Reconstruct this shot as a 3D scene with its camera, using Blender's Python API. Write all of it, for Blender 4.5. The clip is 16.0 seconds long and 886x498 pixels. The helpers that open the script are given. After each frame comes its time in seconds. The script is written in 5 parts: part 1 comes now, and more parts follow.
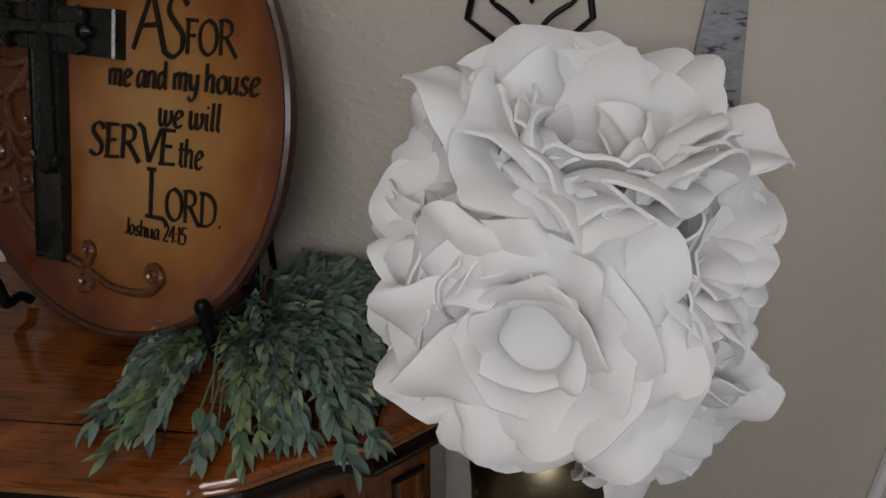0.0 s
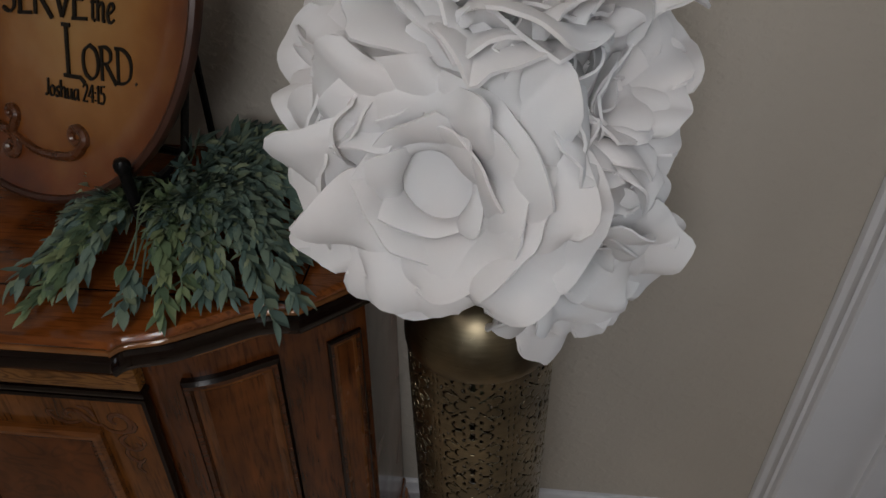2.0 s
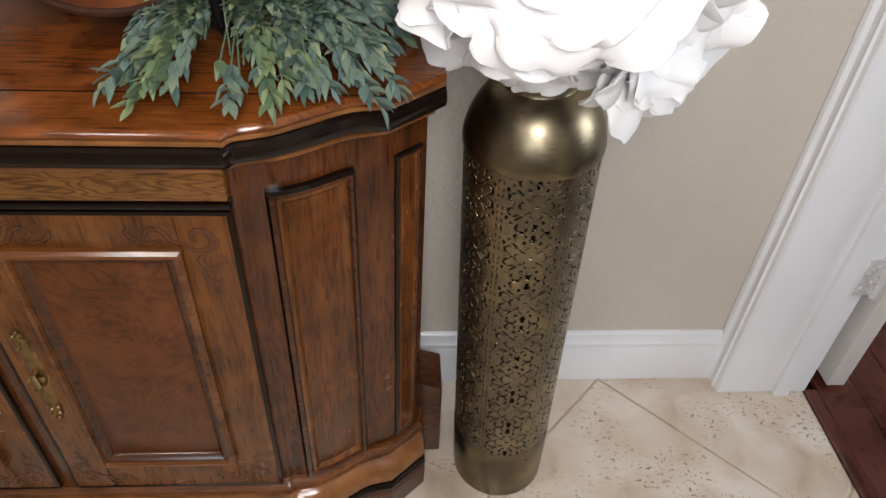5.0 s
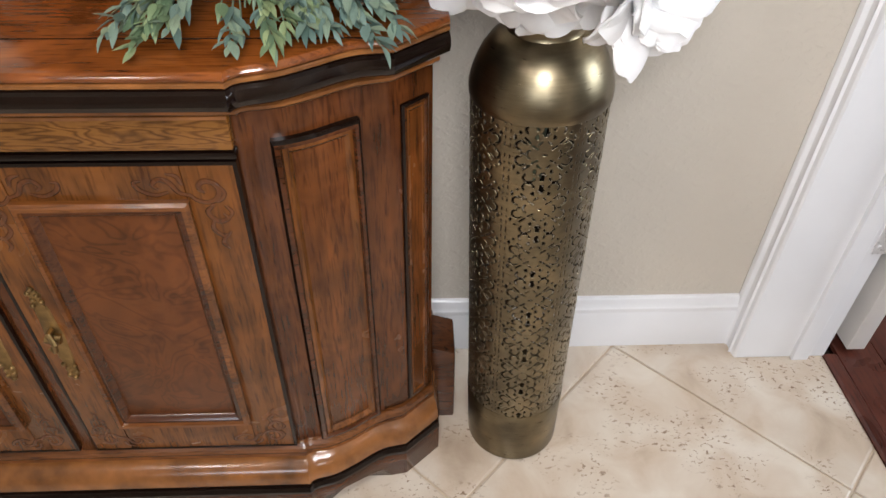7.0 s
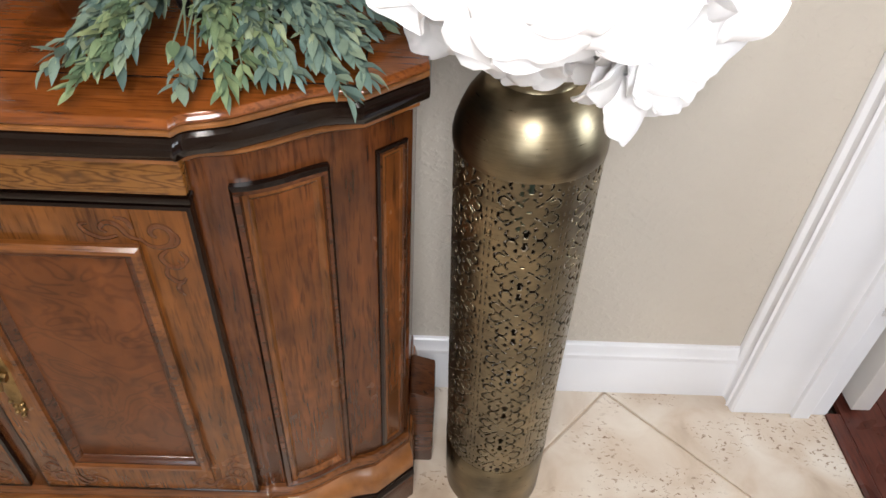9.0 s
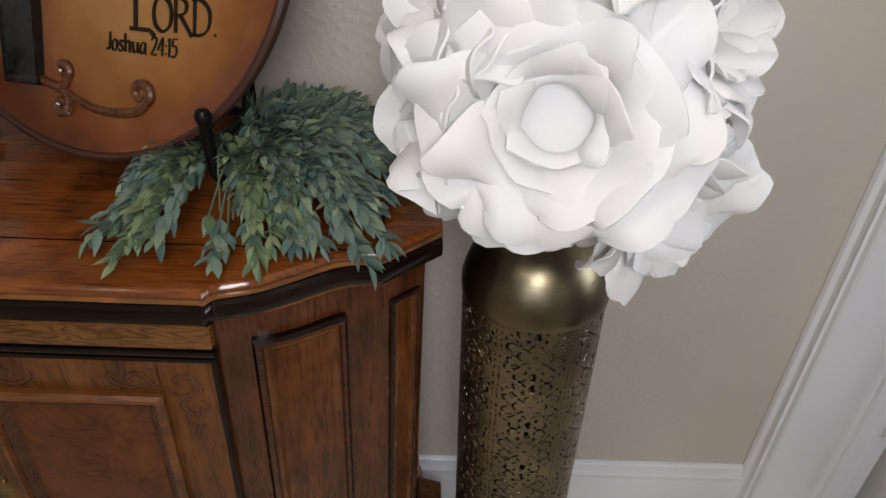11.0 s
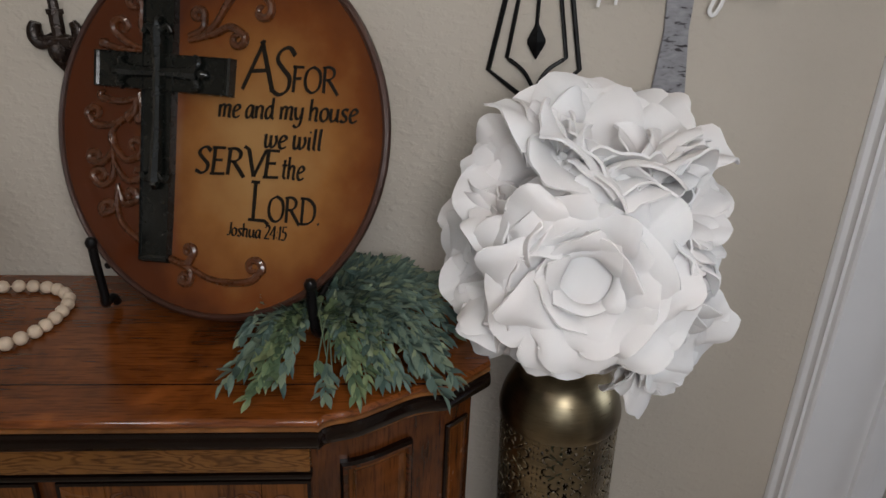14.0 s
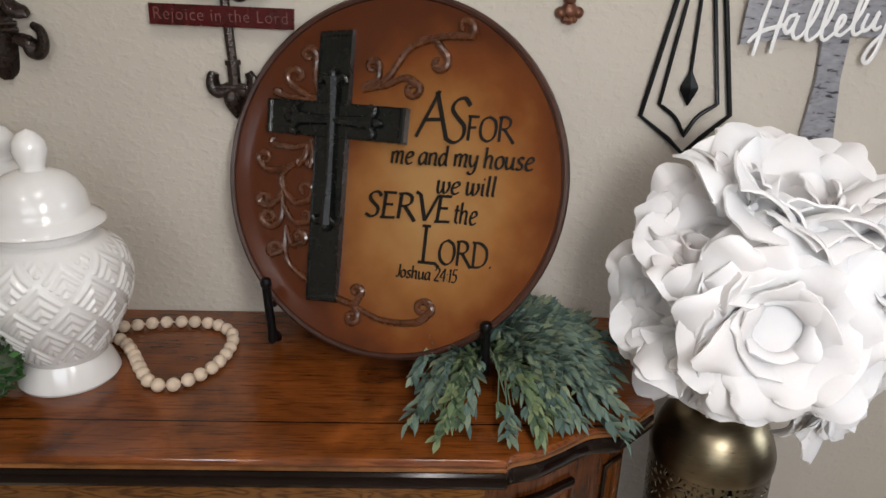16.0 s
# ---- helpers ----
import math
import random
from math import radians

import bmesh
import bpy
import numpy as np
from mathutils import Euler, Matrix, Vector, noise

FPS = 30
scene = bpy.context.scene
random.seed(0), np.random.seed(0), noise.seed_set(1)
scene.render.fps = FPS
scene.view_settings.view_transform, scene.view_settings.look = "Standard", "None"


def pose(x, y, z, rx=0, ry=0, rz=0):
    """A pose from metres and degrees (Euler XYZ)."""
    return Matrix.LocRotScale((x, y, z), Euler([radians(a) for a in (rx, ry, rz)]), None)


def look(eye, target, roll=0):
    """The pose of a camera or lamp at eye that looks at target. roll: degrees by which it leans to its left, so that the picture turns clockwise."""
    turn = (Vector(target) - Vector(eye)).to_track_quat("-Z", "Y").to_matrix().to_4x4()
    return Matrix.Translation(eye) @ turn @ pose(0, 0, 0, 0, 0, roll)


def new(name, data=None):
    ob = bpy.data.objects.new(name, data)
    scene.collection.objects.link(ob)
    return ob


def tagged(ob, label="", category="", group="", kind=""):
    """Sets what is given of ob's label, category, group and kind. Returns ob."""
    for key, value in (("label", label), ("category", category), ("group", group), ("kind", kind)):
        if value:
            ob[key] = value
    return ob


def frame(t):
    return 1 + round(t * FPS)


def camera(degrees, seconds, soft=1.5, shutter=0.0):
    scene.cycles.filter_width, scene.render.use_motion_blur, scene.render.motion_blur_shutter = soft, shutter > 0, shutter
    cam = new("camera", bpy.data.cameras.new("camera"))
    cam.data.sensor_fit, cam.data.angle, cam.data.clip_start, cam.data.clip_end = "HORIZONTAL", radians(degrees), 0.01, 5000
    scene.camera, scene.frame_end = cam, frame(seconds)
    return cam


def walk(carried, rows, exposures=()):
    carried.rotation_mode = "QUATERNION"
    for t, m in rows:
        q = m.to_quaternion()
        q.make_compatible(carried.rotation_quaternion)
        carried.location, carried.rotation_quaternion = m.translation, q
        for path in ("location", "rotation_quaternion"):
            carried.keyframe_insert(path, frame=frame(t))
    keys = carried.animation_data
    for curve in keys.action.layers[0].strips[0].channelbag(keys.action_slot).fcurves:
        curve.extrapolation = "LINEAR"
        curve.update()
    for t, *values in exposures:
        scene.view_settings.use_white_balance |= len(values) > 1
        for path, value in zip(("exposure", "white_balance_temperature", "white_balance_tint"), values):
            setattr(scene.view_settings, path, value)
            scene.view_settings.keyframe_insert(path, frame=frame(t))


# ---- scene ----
cam = camera(64.6, 16.0)
PATH = [
    (0, (0.013, 0.062, 1.359), (-0.152, 1.822, 0.423), 0.1),
    (0.5, (0.053, 0.063, 1.360), (-0.133, 1.820, 0.422), -0.5),
    (1, (0.079, 0.068, 1.356), (-0.089, 1.798, 0.368), -0.5),
    (1.5, (0.089, 0.061, 1.340), (-0.058, 1.729, 0.248), 0.0),
    (2, (0.090, 0.050, 1.317), (-0.054, 1.668, 0.151), 0.3),
    (2.5, (0.071, 0.049, 1.285), (-0.044, 1.625, 0.060), 1.0),
    (3, (0.045, 0.021, 1.251), (0.004, 1.590, 0.011), 1.6),
    (3.5, (0.002, -0.018, 1.243), (0.028, 1.525, -0.029), 2.0),
    (4, (-0.035, -0.054, 1.238), (0.036, 1.477, -0.048), 2.4),
    (4.5, (-0.069, -0.070, 1.229), (0.045, 1.451, -0.064), 2.6),
    (5, (-0.098, -0.085, 1.220), (0.033, 1.426, -0.084), 3.3),
    (7.5, (-0.072, -0.118, 1.170), (-0.005, 1.369, -0.166), 0.7),
    (8, (-0.047, -0.078, 1.165), (-0.011, 1.385, -0.198), 1.7),
    (8.5, (-0.039, -0.057, 1.175), (-0.004, 1.417, -0.175), 2.7),
    (9, (-0.041, -0.023, 1.186), (0.011, 1.477, -0.134), 3.4),
    (11.5, (-0.064, -0.010, 1.299), (-0.008, 1.680, 0.230), 3.1),
    (12, (-0.063, -0.032, 1.324), (0.005, 1.702, 0.329), 3.0),
    (12.5, (-0.085, -0.067, 1.342), (0.029, 1.696, 0.405), 3.0),
    (13, (-0.111, -0.111, 1.354), (0.052, 1.677, 0.473), 2.9),
    (13.5, (-0.144, -0.152, 1.367), (0.033, 1.665, 0.551), 2.7),
    (14, (-0.178, -0.195, 1.382), (-0.039, 1.640, 0.598), 2.3),
    (14.5, (-0.227, -0.222, 1.390), (-0.119, 1.625, 0.629), 2.5),
    (15, (-0.280, -0.243, 1.406), (-0.219, 1.613, 0.665), 2.8),
    (15.5, (-0.319, -0.235, 1.415), (-0.277, 1.617, 0.662), 2.9),
    (16, (-0.375, -0.201, 1.413), (-0.316, 1.661, 0.685), 1.8),
]
EXPOSURES = [(0.0, -1.05), (1.0, -1.17), (2.0, -1.3), (2.5, -1.1), (3.0, -0.55), (3.5, -0.1), (4.0, 0.1), (5.0, 0.4), (7.5, 0.85), (9.0, 0.95), (11.5, -0.55), (12.5, -0.82), (13.5, -0.72), (14.0, -0.62), (14.5, -0.35), (15.5, -0.1), (16.0, 0.0)]
walk(cam, [(t, look(eye, target, roll)) for t, eye, target, roll in PATH], EXPOSURES)

# ---- world and lamps ----
world = bpy.data.worlds.new("sky")
scene.world = world
world.use_nodes = True
sky = world.node_tree.nodes.new("ShaderNodeTexSky")
sky.sky_type, sky.sun_disc, sky.sun_elevation, sky.sun_rotation = "NISHITA", False, radians(35), radians(180)
world.node_tree.links.new(sky.outputs[0], world.node_tree.nodes["Background"].inputs[0])
world.node_tree.nodes["Background"].inputs[1].default_value = 0.1


def lamp(name, m, energy, colour, size, size_y=None, shape="RECTANGLE"):
    data = bpy.data.lights.new(name, "AREA")
    data.energy, data.color, data.shape, data.size = energy, colour, shape, size
    data.size_y = size_y or size
    ob = new(name, data)
    ob.matrix_world = m
    return ob


WARM, COOL = (1.0, 0.93, 0.885), (0.82, 0.90, 1.0)
lamp("ceiling_lamp_light", look((-0.25, -0.35, 2.62), (-0.25, -0.34, 0)), 8.5, WARM, 0.3, shape="DISK")
lamp("ceiling_lamp_light", look((-1.3, -1.2, 2.62), (-1.3, -1.19, 0)), 6, WARM, 0.3, shape="DISK")
lamp("window_light", look((-0.6, -3.12, 1.95), (-0.2, 0.9, 0.8)), 17, COOL, 2.1, 0.6)
# added fill lamp close behind the camera, brightens the rose ball
lamp("near_fill_light", look((-0.03, -0.45, 1.50), (0.05, 0.7, 1.0)), 10, (0.98, 0.98, 1.0), 0.42, shape="DISK")
lamp("next_window_light", look((3.17, 0.4, 1.5), (0.4, 0.4, 0.5)), 33, COOL, 1.25, 1.25)

# ---- helpers for shapes ----
XC, WALL_Y, TOP_Z = -0.627, 0.903, 0.86


def thing(name, loc, label, category, group=""):
    ob = new(name)
    ob.empty_display_size = 0.05
    ob.location = loc
    return tagged(ob, label, category, group)


def mesh_of(name, verts, faces, material, smooth=True):
    me = bpy.data.meshes.new(name)
    me.from_pydata([tuple(map(float, v)) for v in verts], [], faces)
    me.validate()
    bm = bmesh.new()
    bm.from_mesh(me)
    bmesh.ops.recalc_face_normals(bm, faces=bm.faces)
    bm.to_mesh(me)
    bm.free()
    me.materials.append(material)
    if smooth:
        me.shade_smooth()
        me.set_sharp_from_angle(angle=radians(smooth if smooth > 1 else 40))
    return me


def world_of(ob):
    return (world_of(ob.parent) @ ob.matrix_parent_inverse if ob.parent else Matrix()) @ ob.matrix_basis


def under(ob, parent):
    """Hang ob, whose coordinates are the world's, under a parent."""
    ob.parent = parent
    ob.matrix_parent_inverse = world_of(parent).inverted()
    return ob


def part(name, data, material, parent, label="", smooth=True):
    """One mesh object under a thing, from (verts, faces) or a bmesh."""
    if isinstance(data, bmesh.types.BMesh):
        me = bpy.data.meshes.new(name)
        data.to_mesh(me)
        data.free()
        me.materials.append(material)
        if smooth:
            me.shade_smooth()
            me.set_sharp_from_angle(angle=radians(40))
    elif isinstance(data, bpy.types.Mesh):
        me = data
    else:
        me = mesh_of(name, data[0], data[1], material, smooth)
    ob = new(name, me)
    if parent:
        under(ob, parent)
    if label:
        ob["label"] = label
    return ob


def join(*shapes):
    verts, faces = [], []
    for v, f in shapes:
        k = len(verts)
        verts += list(v)
        faces += [tuple(i + k for i in q) for q in f]
    return verts, faces


def box(x0, x1, y0, y1, z0, z1, bevel=0.0):
    bm = bmesh.new()
    bmesh.ops.create_cube(bm, size=1)
    for v in bm.verts:
        v.co = ((x0 + x1) / 2 + v.co.x * (x1 - x0), (y0 + y1) / 2 + v.co.y * (y1 - y0), (z0 + z1) / 2 + v.co.z * (z1 - z0))
    if bevel:
        bmesh.ops.bevel(bm, geom=bm.edges[:], offset=bevel, segments=2, affect="EDGES", profile=0.6)
    return bm


def rings(loops, closed=True, cap=True):
    """Skin a row of loops with the same number of points."""
    n = len(loops[0])
    verts = [p for l in loops for p in l]
    faces = []
    for i in range(len(loops) - 1):
        for j in range(n if closed else n - 1):
            k = (j + 1) % n
            faces.append((i * n + j, i * n + k, (i + 1) * n + k, (i + 1) * n + j))
    if cap:
        faces += [tuple(range(n))[::-1], tuple(range((len(loops) - 1) * n, len(loops) * n))]
    return verts, faces


def lathe(profile, centre=(0, 0, 0), seg=48, cap=False):
    x, y, z = centre
    return rings([[(x + r * math.cos(a), y + r * math.sin(a), z + h) for a in np.linspace(0, 2 * math.pi, seg, endpoint=False)] for r, h in profile], cap=cap)


def tube(path, radius, seg=8, taper=None, flat=1.0, closed=False):
    """A round bar along a path; taper: a factor for each point."""
    path = [Vector(p) for p in path]
    n = len(path)
    loops, side = [], None
    for i, p in enumerate(path):
        d = (path[(i + 1) % n] - path[i - 1]) if closed else (path[min(i + 1, n - 1)] - path[max(i - 1, 0)])
        d.normalize()
        if side is None:
            side = d.orthogonal().normalized()
        side = (side - d * side.dot(d)).normalized()
        other = d.cross(side)
        r = radius * (taper[i] if taper else 1)
        loops.append([p + side * r * math.cos(a) + other * r * flat * math.sin(a) for a in np.linspace(0, 2 * math.pi, seg, endpoint=False)])
    if closed:
        loops.append(loops[0])
    return rings(loops, cap=not closed)


def smooth_path(points, steps=8):
    """Catmull-Rom through the points."""
    p = [np.array(q, float) for q in points]
    p = [2 * p[0] - p[1]] + p + [2 * p[-1] - p[-2]]
    out = []
    for i in range(1, len(p) - 2):
        for t in np.arange(steps) / steps:
            out.append(0.5 * (2 * p[i] + (p[i + 1] - p[i - 1]) * t + (2 * p[i - 1] - 5 * p[i] + 4 * p[i + 1] - p[i + 2]) * t ** 2 + (3 * p[i] - p[i - 1] - 3 * p[i + 1] + p[i + 2]) * t ** 3))
    out.append(p[-2])
    return out


# ---- materials ----
def node_material(name, rough=0.5, metal=0.0, coat=0.0, spec=0.5):
    m = bpy.data.materials.new(name)
    m.use_nodes = True
    b = m.node_tree.nodes["Principled BSDF"]
    b.inputs["Roughness"].default_value, b.inputs["Metallic"].default_value = rough, metal
    b.inputs["Coat Weight"].default_value, b.inputs["Specular IOR Level"].default_value = coat, spec
    b.inputs["Coat Roughness"].default_value = 0.12
    return m, b, m.node_tree


def link(tree, a, b):
    tree.links.new(a, b)


def noise_of(tree, scale, stretch=(1, 1, 1), detail=4.0, distortion=0.0, coords="Object"):
    co = tree.nodes.new("ShaderNodeTexCoord")
    mp = tree.nodes.new("ShaderNodeMapping")
    mp.inputs["Scale"].default_value = stretch
    nz = tree.nodes.new("ShaderNodeTexNoise")
    nz.inputs["Scale"].default_value, nz.inputs["Detail"].default_value, nz.inputs["Distortion"].default_value = scale, detail, distortion
    link(tree, co.outputs[coords], mp.inputs[0])
    link(tree, mp.outputs[0], nz.inputs[0])
    return nz


def ramp_of(tree, value, stops):
    r = tree.nodes.new("ShaderNodeValToRGB")
    e = r.color_ramp.elements
    while len(e) < len(stops):
        e.new(0.5)
    for k, (pos, col) in zip(e, stops):
        k.position, k.color = pos, (*col, 1)
    link(tree, value, r.inputs[0])
    return r


def mix_of(tree, a, b, fac, mode="MIX"):
    n = tree.nodes.new("ShaderNodeMix")
    n.data_type, n.blend_type = "RGBA", mode
    for k, v in ((0, fac), (6, a), (7, b)):
        if isinstance(v, (int, float)):
            n.inputs[k].default_value = v
        elif isinstance(v, tuple):
            n.inputs[k].default_value = (*v, 1)
        else:
            link(tree, v, n.inputs[k])
    return n.outputs[2]


def bump_of(tree, bsdf, height, strength, distance):
    n = tree.nodes.new("ShaderNodeBump")
    n.inputs["Strength"].default_value, n.inputs["Distance"].default_value = strength, distance
    link(tree, height, n.inputs["Height"])
    link(tree, n.outputs[0], bsdf.inputs["Normal"])


def plain(name, colour, rough=0.5, metal=0.0, coat=0.0, vary=0.15, scale=25, bump=0.0, spec=0.5):
    """A surface of one colour with cloudy wear and fine relief."""
    m, b, t = node_material(name, rough, metal, coat, spec)
    nz = noise_of(t, scale)
    lo, hi = tuple(c * (1 - vary) for c in colour), tuple(min(1, c * (1 + vary)) for c in colour)
    link(t, ramp_of(t, nz.outputs[0], [(0.3, lo), (0.7, hi)]).outputs[0], b.inputs["Base Color"])
    rr = ramp_of(t, noise_of(t, scale * 3).outputs[0], [(0.3, (rough * 0.8,) * 3), (0.75, (min(1, rough * 1.25),) * 3)])
    link(t, rr.outputs[0], b.inputs["Roughness"])
    if bump:
        bump_of(t, b, noise_of(t, scale * 8).outputs[0], bump, 0.002)
    return m


def wood(name, dark, light, along="x", rough=0.28, coat=0.35, figure=0.45, scale=1.0, spec=0.36):
    """Stained and varnished wood: streaks along one axis, broad figure, small pores."""
    m, b, t = node_material(name, rough, 0, coat, spec)
    st = {"x": (1.6, 14, 14), "y": (14, 1.6, 14), "z": (14, 14, 1.6)}[along]
    pores = {"x": (13, 150, 150), "y": (150, 13, 150), "z": (150, 150, 13)}[along]
    grain = noise_of(t, 3.0 * scale, st, 6, 0.6)
    cloud = noise_of(t, 9.0 * scale, (1, 1, 1), 3, 1.0)
    fine = noise_of(t, 1.6 * scale, pores, 3)
    flecks = {"x": (9, 90, 90), "y": (90, 9, 90), "z": (90, 90, 9)}[along]
    fleck = noise_of(t, 2.4 * scale, flecks, 2, 0.3)
    c1 = ramp_of(t, grain.outputs[0], [(0.26, dark), (0.66, light)]).outputs[0]
    c2 = ramp_of(t, cloud.outputs[0], [(0.3, tuple(c * 0.55 for c in dark)), (0.7, tuple(min(1, c * 1.15) for c in light))]).outputs[0]
    c3 = mix_of(t, c1, c2, figure)
    pore = ramp_of(t, fine.outputs[0], [(0.36, (0.45, 0.4, 0.38)), (0.48, (1, 1, 1))]).outputs[0]
    c4 = mix_of(t, c3, pore, 0.6, "MULTIPLY")
    spot = ramp_of(t, fleck.outputs[0], [(0.30, (0.30, 0.26, 0.24)), (0.42, (1, 1, 1))]).outputs[0]
    link(t, mix_of(t, c4, spot, 0.6, "MULTIPLY"), b.inputs["Base Color"])
    link(t, ramp_of(t, cloud.outputs[0], [(0.3, (rough * 0.75,) * 3), (0.8, (rough * 1.4,) * 3)]).outputs[0], b.inputs["Roughness"])
    bump_of(t, b, fine.outputs[0], 0.06, 0.001)
    return m


def figured(name, dark, light, stretch, scale, bands, rough, coat, amount=0.6, distortion=0.3):
    """Veneer with contour figure: cathedral arches when stretched, burl rings when not."""
    m, b, t = node_material(name, rough, 0, coat, 0.3)
    field = noise_of(t, scale, stretch, 2, distortion)
    wave = t.nodes.new("ShaderNodeMath")
    wave.operation = "MULTIPLY"
    link(t, field.outputs[0], wave.inputs[0])
    wave.inputs[1].default_value = bands
    sine = t.nodes.new("ShaderNodeMath")
    sine.operation = "PINGPONG"
    link(t, wave.outputs[0], sine.inputs[0])
    sine.inputs[1].default_value = 1.0
    lines = ramp_of(t, sine.outputs[0], [(0.1, dark), (0.55, light)]).outputs[0]
    mid = tuple((p + q) / 2 for p, q in zip(dark, light))
    cloud = ramp_of(t, noise_of(t, 16, detail=6, distortion=1.0).outputs[0], [(0.3, tuple(c * 0.6 for c in mid)), (0.7, tuple(c * 1.35 for c in mid))]).outputs[0]
    pore = ramp_of(t, noise_of(t, 30, tuple(min(c, 6) for c in stretch), 3).outputs[0], [(0.33, (0.6, 0.55, 0.52)), (0.48, (1, 1, 1))]).outputs[0]
    link(t, mix_of(t, mix_of(t, cloud, lines, amount), pore, 0.6, "MULTIPLY"), b.inputs["Base Color"])
    return m


def wall_paint(name, colour):
    m, b, t = node_material(name, 0.75, 0, 0, 0.3)
    big, fine = noise_of(t, 3), noise_of(t, 62, (1, 1, 1.5), detail=4)
    link(t, ramp_of(t, big.outputs[0], [(0.3, tuple(c * 0.95 for c in colour)), (0.7, tuple(c * 1.04 for c in colour))]).outputs[0], b.inputs["Base Color"])
    plaster = ramp_of(t, fine.outputs[0], [(0.48, (0, 0, 0)), (0.66, (1, 1, 1))])
    bump_of(t, b, plaster.outputs[0], 0.36, 0.0022)
    return m


def tile_stone():
    m, b, t = node_material("travertine_tile", 0.35, 0, 0.1)
    info = t.nodes.new("ShaderNodeObjectInfo")
    cloud = noise_of(t, 9, detail=8, distortion=0.6)
    vein = noise_of(t, 95, (1, 1.5, 1), detail=8, distortion=0.6)
    base = ramp_of(t, cloud.outputs[0], [(0.28, (0.42, 0.325, 0.24)), (0.42, (0.53, 0.43, 0.335)), (0.58, (0.60, 0.52, 0.43)), (0.78, (0.67, 0.61, 0.53))]).outputs[0]
    pits = ramp_of(t, vein.outputs[0], [(0.35, (0.42, 0.33, 0.27)), (0.42, (1, 1, 1))]).outputs[0]
    patches = ramp_of(t, noise_of(t, 7, detail=2).outputs[0], [(0.50, (0, 0, 0)), (0.60, (1, 1, 1))]).outputs[0]
    c = mix_of(t, base, pits, patches, "MULTIPLY")
    tone = ramp_of(t, info.outputs["Random"], [(0.0, (0.9, 0.89, 0.88)), (1.0, (1, 1, 1))]).outputs[0]
    link(t, mix_of(t, c, tone, 1.0, "MULTIPLY"), b.inputs["Base Color"])
    bump_of(t, b, vein.outputs[0], 0.15, 0.002)
    return m


def plate_glaze():
    """Ochre in the middle, burnt brown towards the rim, as it was brushed on."""
    m, b, t = node_material("plate_glaze", 0.2, 0, 0.15, 0.35)
    co = t.nodes.new("ShaderNodeTexCoord")
    mp = t.nodes.new("ShaderNodeMapping")
    mp.inputs["Location"].default_value, mp.inputs["Scale"].default_value = (-0.27, 0.08, 0), (3.8, 3.05, 0)
    link(t, co.outputs["Object"], mp.inputs[0])
    ln = t.nodes.new("ShaderNodeVectorMath")
    ln.operation = "LENGTH"
    link(t, mp.outputs[0], ln.inputs[0])
    nz = noise_of(t, 14, detail=5)
    add = t.nodes.new("ShaderNodeMath")
    add.operation = "MULTIPLY_ADD"
    link(t, nz.outputs[0], add.inputs[0])
    add.inputs[1].default_value = 0.4
    link(t, ln.outputs["Value"], add.inputs[2])
    link(t, ramp_of(t, add.outputs[0], [(0.32, (0.36, 0.195, 0.070)), (0.60, (0.265, 0.112, 0.030)), (0.82, (0.155, 0.044, 0.010)), (1.0, (0.080, 0.020, 0.006))]).outputs[0], b.inputs["Base Color"])
    bump_of(t, b, noise_of(t, 60).outputs[0], 0.08, 0.002)
    return m


def petal_foam():
    m, b, t = node_material("white_foam", 0.85, 0, 0, 0.2)
    nz = noise_of(t, 14, detail=2)
    link(t, ramp_of(t, nz.outputs[0], [(0.3, (0.955, 0.925, 0.915)), (0.7, (0.935, 0.945, 0.955))]).outputs[0], b.inputs["Base Color"])
    bump_of(t, b, noise_of(t, 400).outputs[0], 0.1, 0.0006)
    tr = t.nodes.new("ShaderNodeBsdfTranslucent")
    tr.inputs[0].default_value = (0.96, 0.94, 0.93, 1)
    mx = t.nodes.new("ShaderNodeMixShader")
    mx.inputs[0].default_value = 0.3
    link(t, b.outputs[0], mx.inputs[1])
    link(t, tr.outputs[0], mx.inputs[2])
    link(t, mx.outputs[0], t.nodes["Material Output"].inputs[0])
    return m


def leaf_material(name, stops, rough=0.55):
    m, b, t = node_material(name, rough, 0, 0, 0.4)
    geo = t.nodes.new("ShaderNodeNewGeometry")
    info = t.nodes.new("ShaderNodeObjectInfo")
    add = t.nodes.new("ShaderNodeMath")
    add.operation = "ADD"
    link(t, geo.outputs["Random Per Island"], add.inputs[0])
    link(t, info.outputs["Random"], add.inputs[1])
    wrap = t.nodes.new("ShaderNodeMath")
    wrap.operation = "FRACT"
    link(t, add.outputs[0], wrap.inputs[0])
    c = ramp_of(t, wrap.outputs[0], stops).outputs[0]
    spots = ramp_of(t, noise_of(t, 60).outputs[0], [(0.3, (0.75, 0.75, 0.75)), (0.7, (1.1, 1.1, 1.1))]).outputs[0]
    link(t, mix_of(t, c, spots, 1.0, "MULTIPLY"), b.inputs["Base Color"])
    return m


